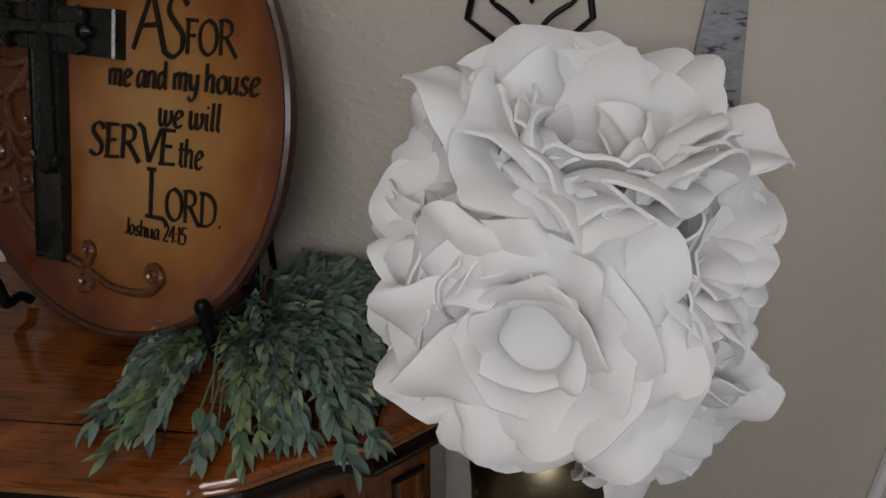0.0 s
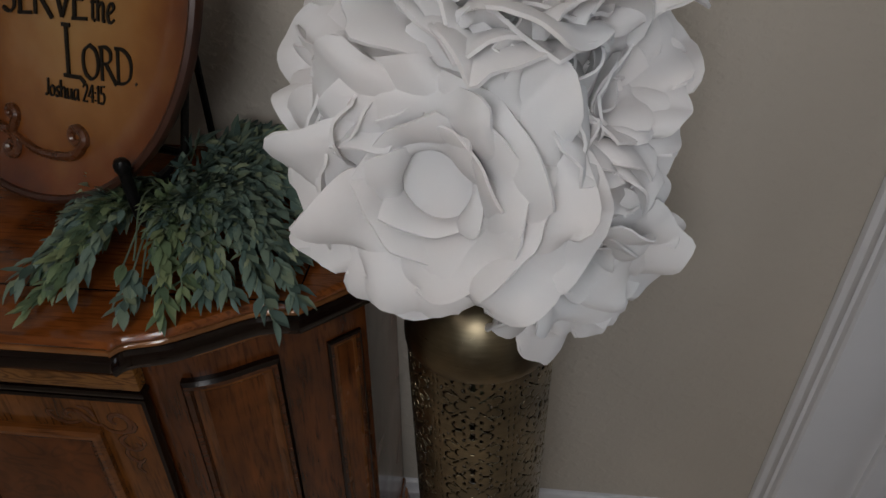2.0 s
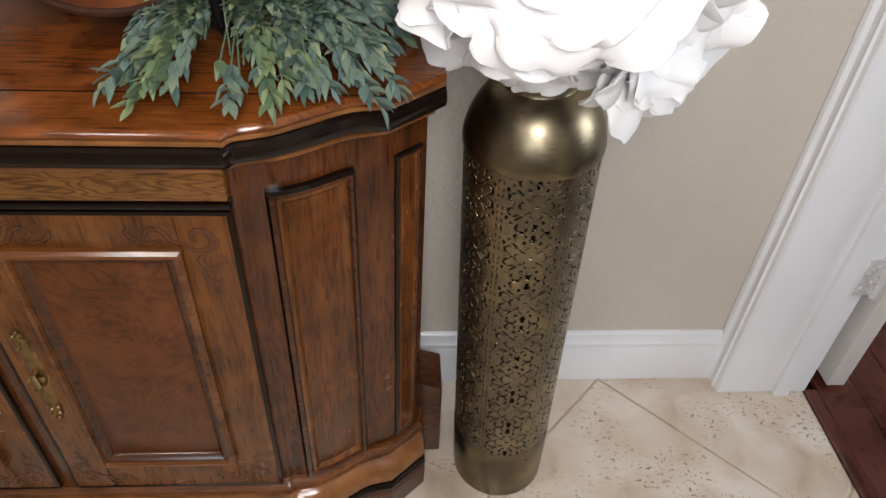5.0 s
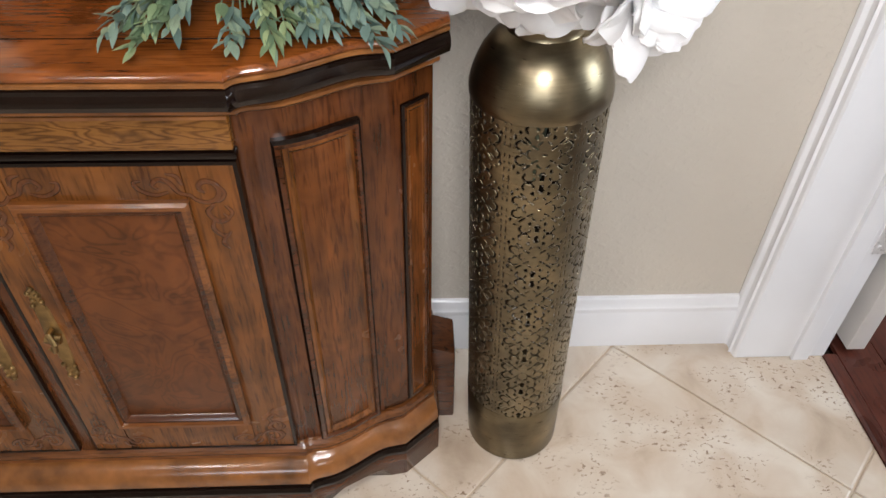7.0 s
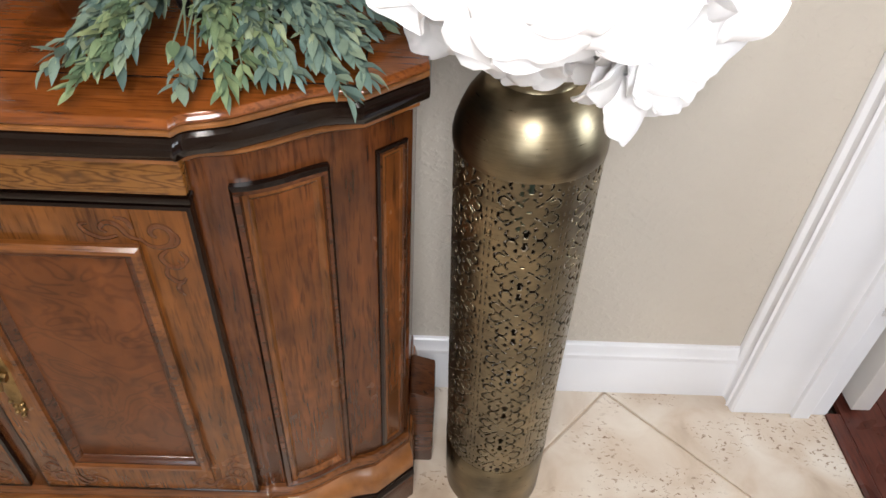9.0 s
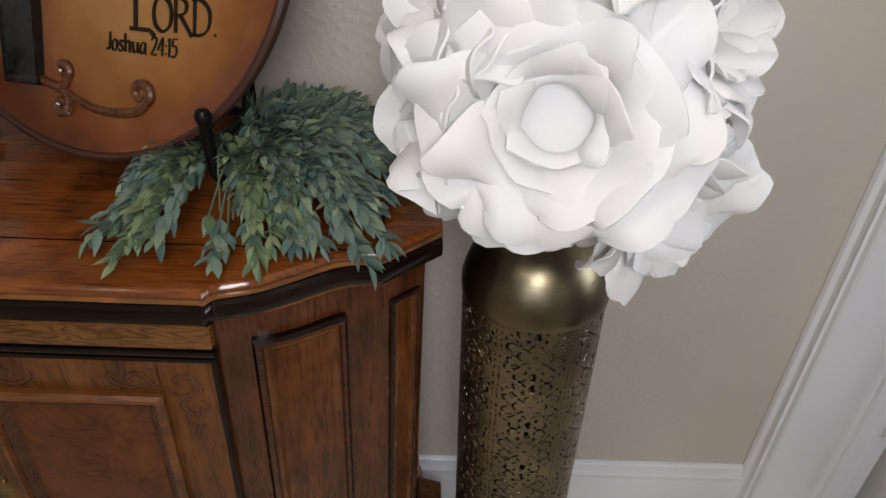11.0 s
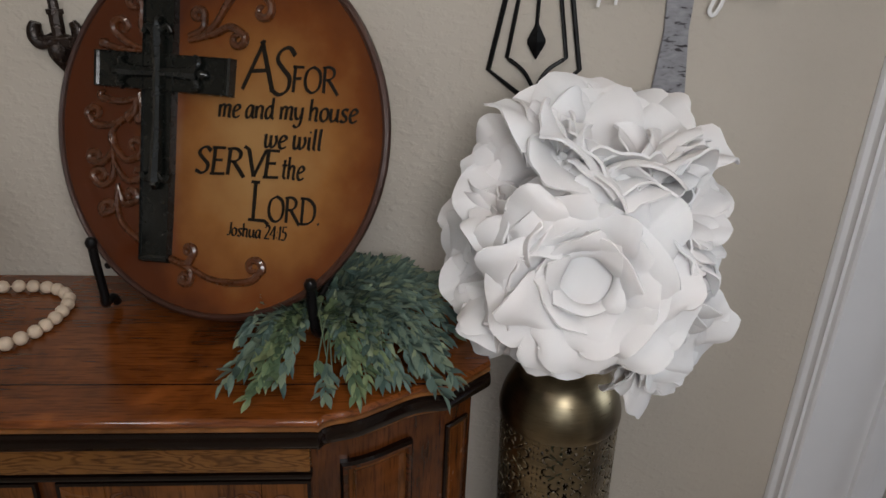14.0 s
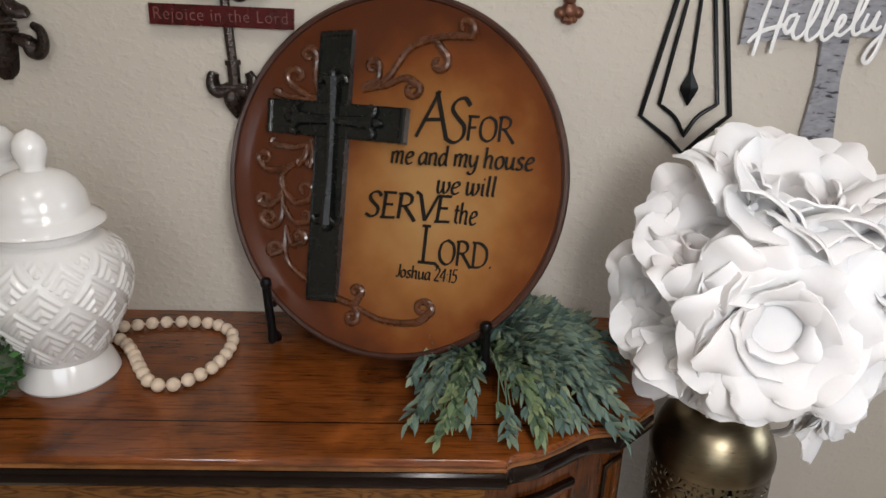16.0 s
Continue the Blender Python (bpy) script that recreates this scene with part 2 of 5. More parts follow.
def aged_brass():
    m, b, t = node_material("aged_brass", 0.36, 1.0)
    brushed = noise_of(t, 5, (7, 7, 90), 5)
    cloud = noise_of(t, 11, detail=5)
    c1 = ramp_of(t, cloud.outputs[0], [(0.3, (0.112, 0.094, 0.064)), (0.55, (0.215, 0.176, 0.112)), (0.8, (0.37, 0.29, 0.17))]).outputs[0]
    c2 = ramp_of(t, brushed.outputs[0], [(0.3, (0.88, 0.88, 0.88)), (0.7, (1.06, 1.06, 1.06))]).outputs[0]
    link(t, mix_of(t, c1, c2, 1.0, "MULTIPLY"), b.inputs["Base Color"])
    link(t, ramp_of(t, brushed.outputs[0], [(0.3, (0.27,) * 3), (0.75, (0.38,) * 3)]).outputs[0], b.inputs["Roughness"])
    bump_of(t, b, brushed.outputs[0], 0.035, 0.001)
    return m


M_WALL = wall_paint("beige_wall_paint", (0.55, 0.50, 0.43))
M_CEIL = wall_paint("white_ceiling_paint", (0.8, 0.79, 0.77))
M_TRIM = plain("white_trim_paint", (0.76, 0.76, 0.78), 0.35, vary=0.03, scale=6, bump=0.05)
M_DOOR = plain("white_door_paint", (0.72, 0.69, 0.66), 0.4, vary=0.05, scale=6)
M_TILE, M_GROUT = tile_stone(), plain("grout", (0.52, 0.42, 0.32), 0.9, vary=0.1, scale=40, bump=0.3)
M_PLANK = wood("dark_red_floor_wood", (0.035, 0.008, 0.006), (0.11, 0.03, 0.018), "y", 0.3, 0.2)
M_TOP = wood("top_wood", (0.075, 0.0185, 0.0040), (0.225, 0.063, 0.0120), "x", 0.15, 0.40, 0.62)
M_BODY = wood("carcass_wood", (0.022, 0.0062, 0.0020), (0.125, 0.036, 0.0085), "z", 0.22, 0.25)
M_PLINTH = wood("plinth_wood", (0.018, 0.0055, 0.0022), (0.090, 0.027, 0.0075), "x", 0.18, 0.3)
M_BASE = wood("base_moulding_wood", (0.042, 0.0125, 0.0035), (0.190, 0.064, 0.0150), "x", 0.2, 0.35)
M_FRAME = wood("door_frame_wood", (0.045, 0.0140, 0.0036), (0.190, 0.066, 0.0145), "z", 0.24, 0.2)
M_DRAWER = figured("drawer_oak", (0.050, 0.0165, 0.0035), (0.225, 0.093, 0.0195), (2.2, 14, 14), 3.6, 18, 0.2, 0.3, 0.5)
M_BURL = figured("burl_panel", (0.045, 0.0125, 0.0036), (0.150, 0.047, 0.0120), (1, 1, 1), 12, 16, 0.30, 0.12, 0.3, 1.4)
M_PANEL = wood("corner_panel_wood", (0.036, 0.0098, 0.0027), (0.165, 0.050, 0.0105), "z", 0.22, 0.25, 0.5)
M_SCROLLWOOD = wood("carved_wood", (0.060, 0.018, 0.005), (0.135, 0.044, 0.012), "z", 0.3, 0.25)
M_EBONY = plain("dark_moulding", (0.0070, 0.0034, 0.0022), 0.13, coat=0.15, vary=0.4, scale=18, spec=0.25)
M_GILT = plain("rubbed_gold_and_highlight", (0.185, 0.070, 0.019), 0.2, coat=0.35, vary=0.5, scale=16, bump=0.04)
M_GLAZE = plate_glaze()
M_SCROLL = plain("brown_relief", (0.085, 0.028, 0.010), 0.28, coat=0.5, vary=0.35, scale=30)
M_RIM = plain("plate_rim", (0.045, 0.015, 0.008), 0.42, coat=0.1, vary=0.3, scale=30)
M_BLACK = plain("black_enamel", (0.006, 0.007, 0.006), 0.25, spec=0.4, coat=0.15, vary=0.3, scale=40, bump=0.1)
M_INK = plain("dark_lettering", (0.012, 0.009, 0.006), 0.5, spec=0.2, vary=0.3, scale=60)
M_IRON = plain("black_iron", (0.005, 0.0047, 0.005), 0.33, spec=0.18, vary=0.3, scale=50, bump=0.15)
M_BRONZE = plain("dark_bronze", (0.026, 0.016, 0.012), 0.28, metal=0.4, vary=0.4, scale=40, bump=0.2)
M_COPPER = plain("copper_bronze", (0.17, 0.075, 0.045), 0.35, metal=0.7, vary=0.4, scale=60, bump=0.2)
M_RED = plain("dark_red_enamel", (0.055, 0.0035, 0.0045), 0.16, coat=0.4, vary=0.25, scale=40)
# paler red for the sign's letters, their edge glints painted in
M_REDGLINT = plain("glint_red_letter", (0.16, 0.05, 0.048), 0.2, coat=0.5, vary=0.3, scale=80)
M_FOAM = petal_foam()
M_BRASS = aged_brass()
# dark brass for the vase's inner faces: the shade inside, put into the colour
M_INSIDE_SHADE = plain("vase_inside_shade", (0.030, 0.022, 0.014), 0.6, metal=0.6, vary=0.4, scale=40)
M_PULL = plain("antique_brass", (0.26, 0.17, 0.07), 0.35, metal=0.9, vary=0.35, scale=60, bump=0.2)
M_CERAMIC = plain("white_glazed_ceramic", (0.80, 0.785, 0.76), 0.1, coat=0.5, vary=0.03, scale=8)
M_BEAD = plain("bare_wood_bead", (0.66, 0.53, 0.40), 0.65, vary=0.15, scale=60, bump=0.1)
M_LEAF = leaf_material("dusty_green_leaf", [(0.0, (0.056, 0.095, 0.078)), (0.35, (0.105, 0.161, 0.138)), (0.75, (0.153, 0.207, 0.151)), (1.0, (0.234, 0.274, 0.164))])
M_YOUNG = leaf_material("young_green_leaf", [(0.0, (0.072, 0.116, 0.067)), (0.4, (0.125, 0.185, 0.095)), (1.0, (0.227, 0.276, 0.134))])
M_BOX = leaf_material("boxwood_leaf", [(0.0, (0.02, 0.07, 0.02)), (1.0, (0.06, 0.16, 0.04))], 0.4)
M_STEM = plain("green_stem", (0.10, 0.13, 0.08), 0.6)
M_HINGE = plain("painted_hinge", (0.7, 0.69, 0.69), 0.3, metal=0.2, vary=0.1, scale=60)
M_WHITE = plain("white_lettering", (0.82, 0.81, 0.80), 0.4, vary=0.03)


def grey_tin():
    m, b, t = node_material("distressed_grey_tin", 0.45, 0.35)
    chips = noise_of(t, 60, (1, 1, 2.6), 6, 0.5)
    c = ramp_of(t, chips.outputs[0], [(0.33, (0.05, 0.045, 0.05)), (0.42, (0.27, 0.27, 0.29)), (0.7, (0.36, 0.36, 0.385))]).outputs[0]
    link(t, c, b.inputs["Base Color"])
    bump_of(t, b, chips.outputs[0], 0.2, 0.001)
    return m


M_TIN = grey_tin()

# ---- the room ----
EAST, EAST_OUT, WEST, SOUTH, CEIL = 0.610, 0.803, -2.6, -3.2, 2.7
OPEN_N, OPEN_S, OPEN_H = 0.846, 0.02, 2.05


def structure(name, data, material, label="", smooth=False):
    return tagged(part(name, data, material, None, label, smooth), kind="structure")


structure("wall_north", box(WEST - 0.12, EAST_OUT, WALL_Y, WALL_Y + 0.12, 0, CEIL), M_WALL, "beige plastered wall with an orange-peel texture")
structure("wall_west", box(WEST - 0.12, WEST, SOUTH, WALL_Y, 0, CEIL), M_WALL, "plain beige plastered wall")
structure("wall_east_corner", box(EAST, EAST_OUT, OPEN_N + 0.004, WALL_Y, 0, CEIL), M_WALL, "narrow beige wall beside the doorway")
structure("wall_east_lintel", box(EAST, EAST_OUT, OPEN_S - 0.004, OPEN_N + 0.004, OPEN_H + 0.004, CEIL), M_WALL, "beige wall over the doorway")
structure("wall_east_south", box(EAST, EAST_OUT, SOUTH, OPEN_S - 0.004, 0, CEIL), M_WALL, "plain beige plastered wall")
structure("wall_south_sill", box(-1.7, 0.5, SOUTH - 0.12, SOUTH, 0, 1.55), M_WALL, "beige wall under the window")
structure("wall_south_lintel", box(-1.7, 0.5, SOUTH - 0.12, SOUTH, 2.3, CEIL), M_WALL, "beige wall over the window")
structure("wall_south_west", box(WEST - 0.12, -1.7, SOUTH - 0.12, SOUTH, 0, CEIL), M_WALL, "plain beige plastered wall")
structure("wall_south_east", box(0.5, EAST_OUT, SOUTH - 0.12, SOUTH, 0, CEIL), M_WALL, "plain beige plastered wall")
structure("ceiling", box(WEST - 0.12, 3.4, SOUTH - 0.12, 2.6, CEIL, CEIL + 0.1), M_CEIL, "plain white ceiling")
structure("wall_far_east_south", box(3.2, 3.32, -1.6, -0.3, 0, CEIL), M_WALL, "plain beige wall of the next room")
structure("wall_far_east_north", box(3.2, 3.32, 1.1, 2.5, 0, CEIL), M_WALL, "plain beige wall of the next room")
structure("wall_far_east_sill", box(3.2, 3.32, -0.3, 1.1, 0, 0.8), M_WALL, "beige wall under the next room's window")
structure("wall_far_east_lintel", box(3.2, 3.32, -0.3, 1.1, 2.2, CEIL), M_WALL, "beige wall over the next room's window")
structure("wall_far_north", box(EAST_OUT + 0.004, 3.2, 2.4, 2.5, 0, CEIL), M_WALL, "plain beige wall of the next room")
structure("wall_far_south", box(EAST_OUT + 0.004, 3.2, -1.6, -1.5, 0, CEIL), M_WALL, "plain beige wall of the next room")
structure("wall_next_room", box(EAST_OUT - 0.1, EAST_OUT, WALL_Y + 0.12, 2.5, 0, CEIL), M_WALL, "plain beige wall of the next room")


def extrude_profile(profile, axis, a, b):
    """profile: (p, q) points; along z gives (p, q, z), along x gives (x, p, q)."""
    put = {"z": lambda p, q, t: (p, q, t), "x": lambda p, q, t: (t, p, q), "y": lambda p, q, t: (p, t, q)}[axis]
    return rings([[put(p, q, a) for p, q in profile], [put(p, q, b) for p, q in profile]])


# baseboard with a stepped, rounded top
BASE = [(0.0, 0.0), (-0.016, 0.0), (-0.016, 0.101), (-0.0145, 0.104), (-0.0145, 0.107), (-0.016, 0.110), (-0.0155, 0.116), (-0.012, 0.121), (-0.011, 0.131), (-0.009, 0.139), (-0.006, 0.142), (0.0, 0.142)]
structure("baseboard_north", extrude_profile([(WALL_Y + p, q) for p, q in BASE], "x", WEST, EAST - 0.004), M_TRIM, "white painted moulded baseboard", 30)
structure("baseboard_west", extrude_profile([(WEST - p, q) for p, q in BASE], "y", SOUTH, WALL_Y - 0.017), M_TRIM, "white painted moulded baseboard", 30)

# door casing: bevelled outer band, hollow, and a bead by the jamb
CASING = [(EAST, 0.0), (EAST - 0.015, 0.0), (EAST - 0.0165, 0.006), (EAST - 0.015, 0.016), (EAST - 0.008, 0.023), (EAST - 0.007, 0.033), (EAST - 0.009, 0.044), (EAST - 0.012, 0.048), (EAST - 0.007, 0.051), (EAST - 0.006, 0.064), (EAST - 0.003, 0.069), (EAST, 0.069)]
structure("door_casing_north", extrude_profile([(p, WALL_Y - 0.001 - q * 0.80) for p, q in CASING], "z", 0, OPEN_H + 0.066), M_TRIM, "white painted moulded door casing", 25)
structure("door_casing_south", extrude_profile([(p, OPEN_S - 0.069 + q) for p, q in CASING], "z", 0, OPEN_H + 0.066), M_TRIM, "white painted moulded door casing", 25)
structure("door_casing_head", extrude_profile([(p, OPEN_H + 0.066 - q) for p, q in CASING], "y", OPEN_S - 0.003, OPEN_N + 0.003), M_TRIM, "white painted moulded door casing", 25)
structure("door_jamb_north", box(EAST - 0.003, EAST_OUT + 0.002, OPEN_N, OPEN_N + 0.02, 0, OPEN_H, 0.0015), M_TRIM, "white painted door jamb")
structure("door_jamb_south", box(EAST - 0.003, EAST_OUT + 0.002, OPEN_S - 0.02, OPEN_S, 0, OPEN_H, 0.0015), M_TRIM, "white painted door jamb")
structure("door_jamb_head", box(EAST - 0.003, EAST_OUT + 0.002, OPEN_S, OPEN_N, OPEN_H, OPEN_H + 0.02), M_TRIM, "white painted door jamb")
structure("door_stop", box(0.728, 0.764, OPEN_N - 0.011, OPEN_N + 0.001, 0.0, OPEN_H, 0.002), M_TRIM, "white painted door stop")

# the door of the next room, folded back against the wall
door = thing("open_door", (0.863, OPEN_N + 0.01, 0.012), "white painted panel door folded open against the next room's wall", "door")
part("door_leaf", box(0.855, 0.895, OPEN_N + 0.006, OPEN_N + 0.80, 0.012, 2.03, 0.002), M_DOOR, door)
for z in (0.301, 1.0, 1.75):
    hinge = part("hinge", join(*[tube([(0.819, OPEN_N - 0.007, z + 0.0186 * k), (0.819, OPEN_N - 0.007, z + 0.0186 * k + 0.018)], 0.0065, 12) for k in range(5)]), M_HINGE, door, "painted butt hinge with five knuckles")
    part("hinge_plate", box(0.781, 0.819, OPEN_N - 0.0025, OPEN_N + 0.0005, z, z + 0.093, 0.001), M_HINGE, hinge)
    for dx, dz in ((0.789, 0.02), (0.803, 0.035), (0.789, 0.058), (0.803, 0.075)):
        part("screw", lathe([(0.0001, -0.003), (0.003, -0.003), (0.0038, 0), (0.0001, 0)], seg=12), M_HINGE, hinge).matrix_basis = Matrix.Translation((dx, OPEN_N - 0.003, z + dz)) @ Matrix.Rotation(radians(-90), 4, "X")

# window behind the camera's back
win = structure("window_1", join(*[rings([[(x, SOUTH - 0.07, z) for x, z in ((x0, z0), (x1, z0), (x1, z1), (x0, z1))], [(x, SOUTH - 0.02, z) for x, z in ((x0, z0), (x1, z0), (x1, z1), (x0, z1))]]) for x0, x1, z0, z1 in ((-1.7, -1.64, 1.55, 2.3), (0.44, 0.5, 1.55, 2.3), (-0.63, -0.57, 1.55, 2.3), (-1.64, -0.63, 1.55, 1.61), (-0.57, 0.44, 1.55, 1.61), (-1.64, -0.63, 2.24, 2.3), (-0.57, 0.44, 2.24, 2.3))]), M_TRIM, "white window frame in two bays")

structure("window_2", join(*[rings([[(3.23, y, z) for y, z in ((y0, z0), (y1, z0), (y1, z1), (y0, z1))], [(3.28, y, z) for y, z in ((y0, z0), (y1, z0), (y1, z1), (y0, z1))]]) for y0, y1, z0, z1 in ((-0.3, -0.24, 0.8, 2.2), (1.04, 1.1, 0.8, 2.2), (0.37, 0.43, 0.86, 2.14), (-0.24, 1.04, 0.8, 0.86), (-0.24, 1.04, 2.14, 2.2))]), M_TRIM, "white window frame of the next room")

# two flush ceiling lamps that give the warm light
for x, y in ((-0.25, -0.35), (-1.3, -1.2)):
    cl = thing("ceiling_lamp", (x, y, CEIL), "round flush ceiling lamp with a white ring", "ceiling lamp", "ceiling lamps")
    part("ring", lathe([(0.16, 0), (0.185, 0), (0.185, -0.05), (0.16, -0.05), (0.16, 0)], (x, y, CEIL)), M_TRIM, cl)

# ---- floors ----
structure("floor", box(WEST, EAST_OUT, SOUTH, WALL_Y, -0.1, -0.004), M_GROUT, "floor of diagonal travertine tiles with pale grout")
structure("floor_next_room", box(EAST_OUT, 3.2, -1.5, 2.4, -0.1, -0.012), M_EBONY, "dark red-brown plank floor of the next room")
structure("threshold", extrude_profile([(EAST_OUT, -0.004), (EAST_OUT, 0.003), (EAST_OUT + 0.006, 0.006), (EAST_OUT + 0.028, 0.005), (EAST_OUT + 0.034, 0.0), (EAST_OUT + 0.034, -0.004)], "y", OPEN_S, OPEN_N), M_PLANK, "dark red-brown wooden threshold strip")

# ---- sideboard ----
BODY = smooth_path([(-0.277, 0.567), (-0.268, 0.571), (-0.238, 0.574), (-0.204, 0.588), (-0.158, 0.617), (-0.112, 0.636)], 6)
TOPC = smooth_path([(-0.266, 0.494), (-0.256, 0.506), (-0.222, 0.518), (-0.190, 0.538), (-0.146, 0.566), (-0.104, 0.572)], 6)
BODY = [np.array((-0.36, 0.566)), np.array((-0.281, 0.566))] + BODY + [np.array(p) for p in ((-0.060, 0.682), (-0.060, 0.896))]
TOPC = [np.array((-0.36, 0.4955)), np.array((-0.269, 0.4955))] + TOPC + [np.array(p) for p in ((-0.041, 0.629), (-0.041, 0.898))]


def plan(blend, z, bottom=None):
    """The sideboard's outline at a height: 0 the carcass, 1 the top's edge; mirrored about its middle."""
    half = [b + (t - b) * blend for b, t in zip(BODY, TOPC)]
    zs = [z if bottom is None else bottom(i) for i in range(len(half))]
    right = [(p[0], p[1], h) for p, h in zip(half, zs)]
    return right + [(2 * XC - x, y, h) for x, y, h in right[::-1]]


def moulded(layers):
    return rings([plan(b, z) for b, z in layers])


sideboard = thing("sideboard", (XC, 0.69, 0), "varnished reddish-brown wooden sideboard with canted serpentine corners", "sideboard")
part("carcass", moulded([(0, 0.08), (0, 0.80)]), M_BODY, sideboard, "dark stained wooden carcass", 25)
part("top_board", moulded([(0.86, 0.8492), (0.925, 0.851), (0.935, 0.854), (0.91, 0.857), (0.87, 0.8593), (0.82, 0.86)]), M_TOP, sideboard, "glossy orange-brown board with a rounded edge", 25)
part("top_edge", moulded([(0.80, 0.842), (0.90, 0.8428), (0.938, 0.8445), (0.938, 0.8475), (0.905, 0.8490), (0.85, 0.8491)]), M_GILT, sideboard, "golden edge bead", 25)
part("cove", moulded([(0.34, 0.8012), (0.42, 0.8025), (0.52, 0.8055), (0.62, 0.810), (0.70, 0.8155)]), M_PLINTH, sideboard, "dark brown glossy cove moulding", 25)
part("black_moulding", moulded([(0.66, 0.8150), (0.86, 0.8155), (0.95, 0.8195), (1.0, 0.826), (1.0, 0.832), (0.97, 0.838), (0.91, 0.8415), (0.84, 0.842)]), M_EBONY, sideboard, "almost black glossy rounded moulding", 25)
part("bead_moulding", moulded([(0.02, 0.785), (0.12, 0.7855), (0.24, 0.788), (0.36, 0.791), (0.42, 0.7945), (0.42, 0.798), (0.36, 0.8008), (0.28, 0.8018)]), M_GILT, sideboard, "rubbed golden-brown bead", 25)


def foot_line(i):
    n = len(BODY)
    t = min(max((i - 2) / (n - 5), 0), 1)
    return 0.050 if i == 0 else 0.03 if i == 1 else 0.04 * math.sin(math.pi * t) ** 0.8 * (0.2 < t < 0.85)


part("base_moulding", moulded([(0.0, 0.150), (0.10, 0.149), (0.19, 0.144), (0.22, 0.137), (0.19, 0.131), (0.23, 0.127)]), M_BASE, sideboard, "reddish-brown stepped moulding", 25)
part("base_bead", moulded([(0.228, 0.1272), (0.36, 0.1232), (0.50, 0.116), (0.61, 0.106), (0.66, 0.096), (0.66, 0.089), (0.58, 0.0842)]), M_GILT, sideboard, "rubbed golden-brown rounded moulding", 25)
part("base_lip", rings([plan(0.56, 0.0842), plan(0.70, 0.0815), plan(0.765, 0.075), plan(0.765, 0.069), plan(0.70, 0.063)]), M_EBONY, sideboard, "glossy black lip", 25)
part("plinth", rings([plan(0.69, 0.0632), plan(0.72, 0.058), plan(0.73, 0.045), plan(0.72, 0, foot_line)]), M_PLINTH, sideboard, "dark red-brown plinth with shaped bracket feet", 25)

for s in (0, 1):
    x0, x1 = (-0.0595, -0.013) if not s else (2 * XC + 0.013, 2 * XC + 0.0595)
    bm = box(x0, x1, 0.712, 0.822, 0.0, 0.182, 0.006)
    for v in bm.verts:
        if v.co.z > 0.1:
            v.co.y += 0.02 if v.co.y < 0.75 else 0
            v.co.z -= 0.012 * (abs(v.co.x - XC) > abs((x0 + x1) / 2 - XC))
    part("back_foot", bm, M_PLINTH, sideboard, "dark block at the back corner")

# inlaid dark line on the top
for x0, x1, y0, y1 in ((2 * XC + 0.106, -0.106, 0.5765, 0.5785), (-0.108, -0.106, 0.5788, 0.895), (2 * XC + 0.106, 2 * XC + 0.108, 0.5788, 0.895)):
    part("inlay_line", box(x0, x1, y0, y1, 0.857, 0.8603), M_EBONY, sideboard, "thin dark inlaid line")


def framed(profile, outline, place):
    """A moulding along a closed outline of (s, z, ds, dz) points; profile: (inset, proud) steps; place maps (s, z, proud)."""
    return rings([[place(s + ds * inset, z + dz * inset, d) for s, z, ds, dz in outline] for inset, d in profile], cap=False)


def rectangle(s0, s1, z0, z1, n=1):
    out = []
    for k in range(n + 1):
        t = k / n
        out.append((s0 + (s1 - s0) * t, z1, 1 - 2 * t if n > 1 else (1, -1)[k], -1))
    for k in range(n + 1):
        t = 1 - k / n
        out.append((s0 + (s1 - s0) * t, z0, 1 - 2 * t if n > 1 else (1, -1)[1 - k], 1))
    if n > 1:
        out = [(s, z, (1 if i in (0, 2 * n + 1) else -1 if i in (n, n + 1) else ds), dz) for i, (s, z, ds, dz) in enumerate(out)]
    return out


MOULD = [(0.0, 0.0), (0.0, 0.008), (0.004, 0.012), (0.009, 0.012), (0.011, 0.007), (0.016, 0.008), (0.021, 0.004), (0.024, -0.001)]
arc = np.concatenate([[0], np.cumsum([np.hypot(*(b - a)) for a, b in zip(BODY[:-1], BODY[1:])])])


def on_body(s, z, proud, mirror=False):
    i = min(max(int(np.searchsorted(arc, s)) - 1, 0), len(arc) - 2)
    a, b = BODY[i], BODY[i + 1]
    d = (b - a) / np.hypot(*(b - a))
    p = a + d * (s - arc[i]) + np.array((d[1], -d[0])) * proud
    return (2 * XC - p[0] if mirror else p[0], p[1], z)


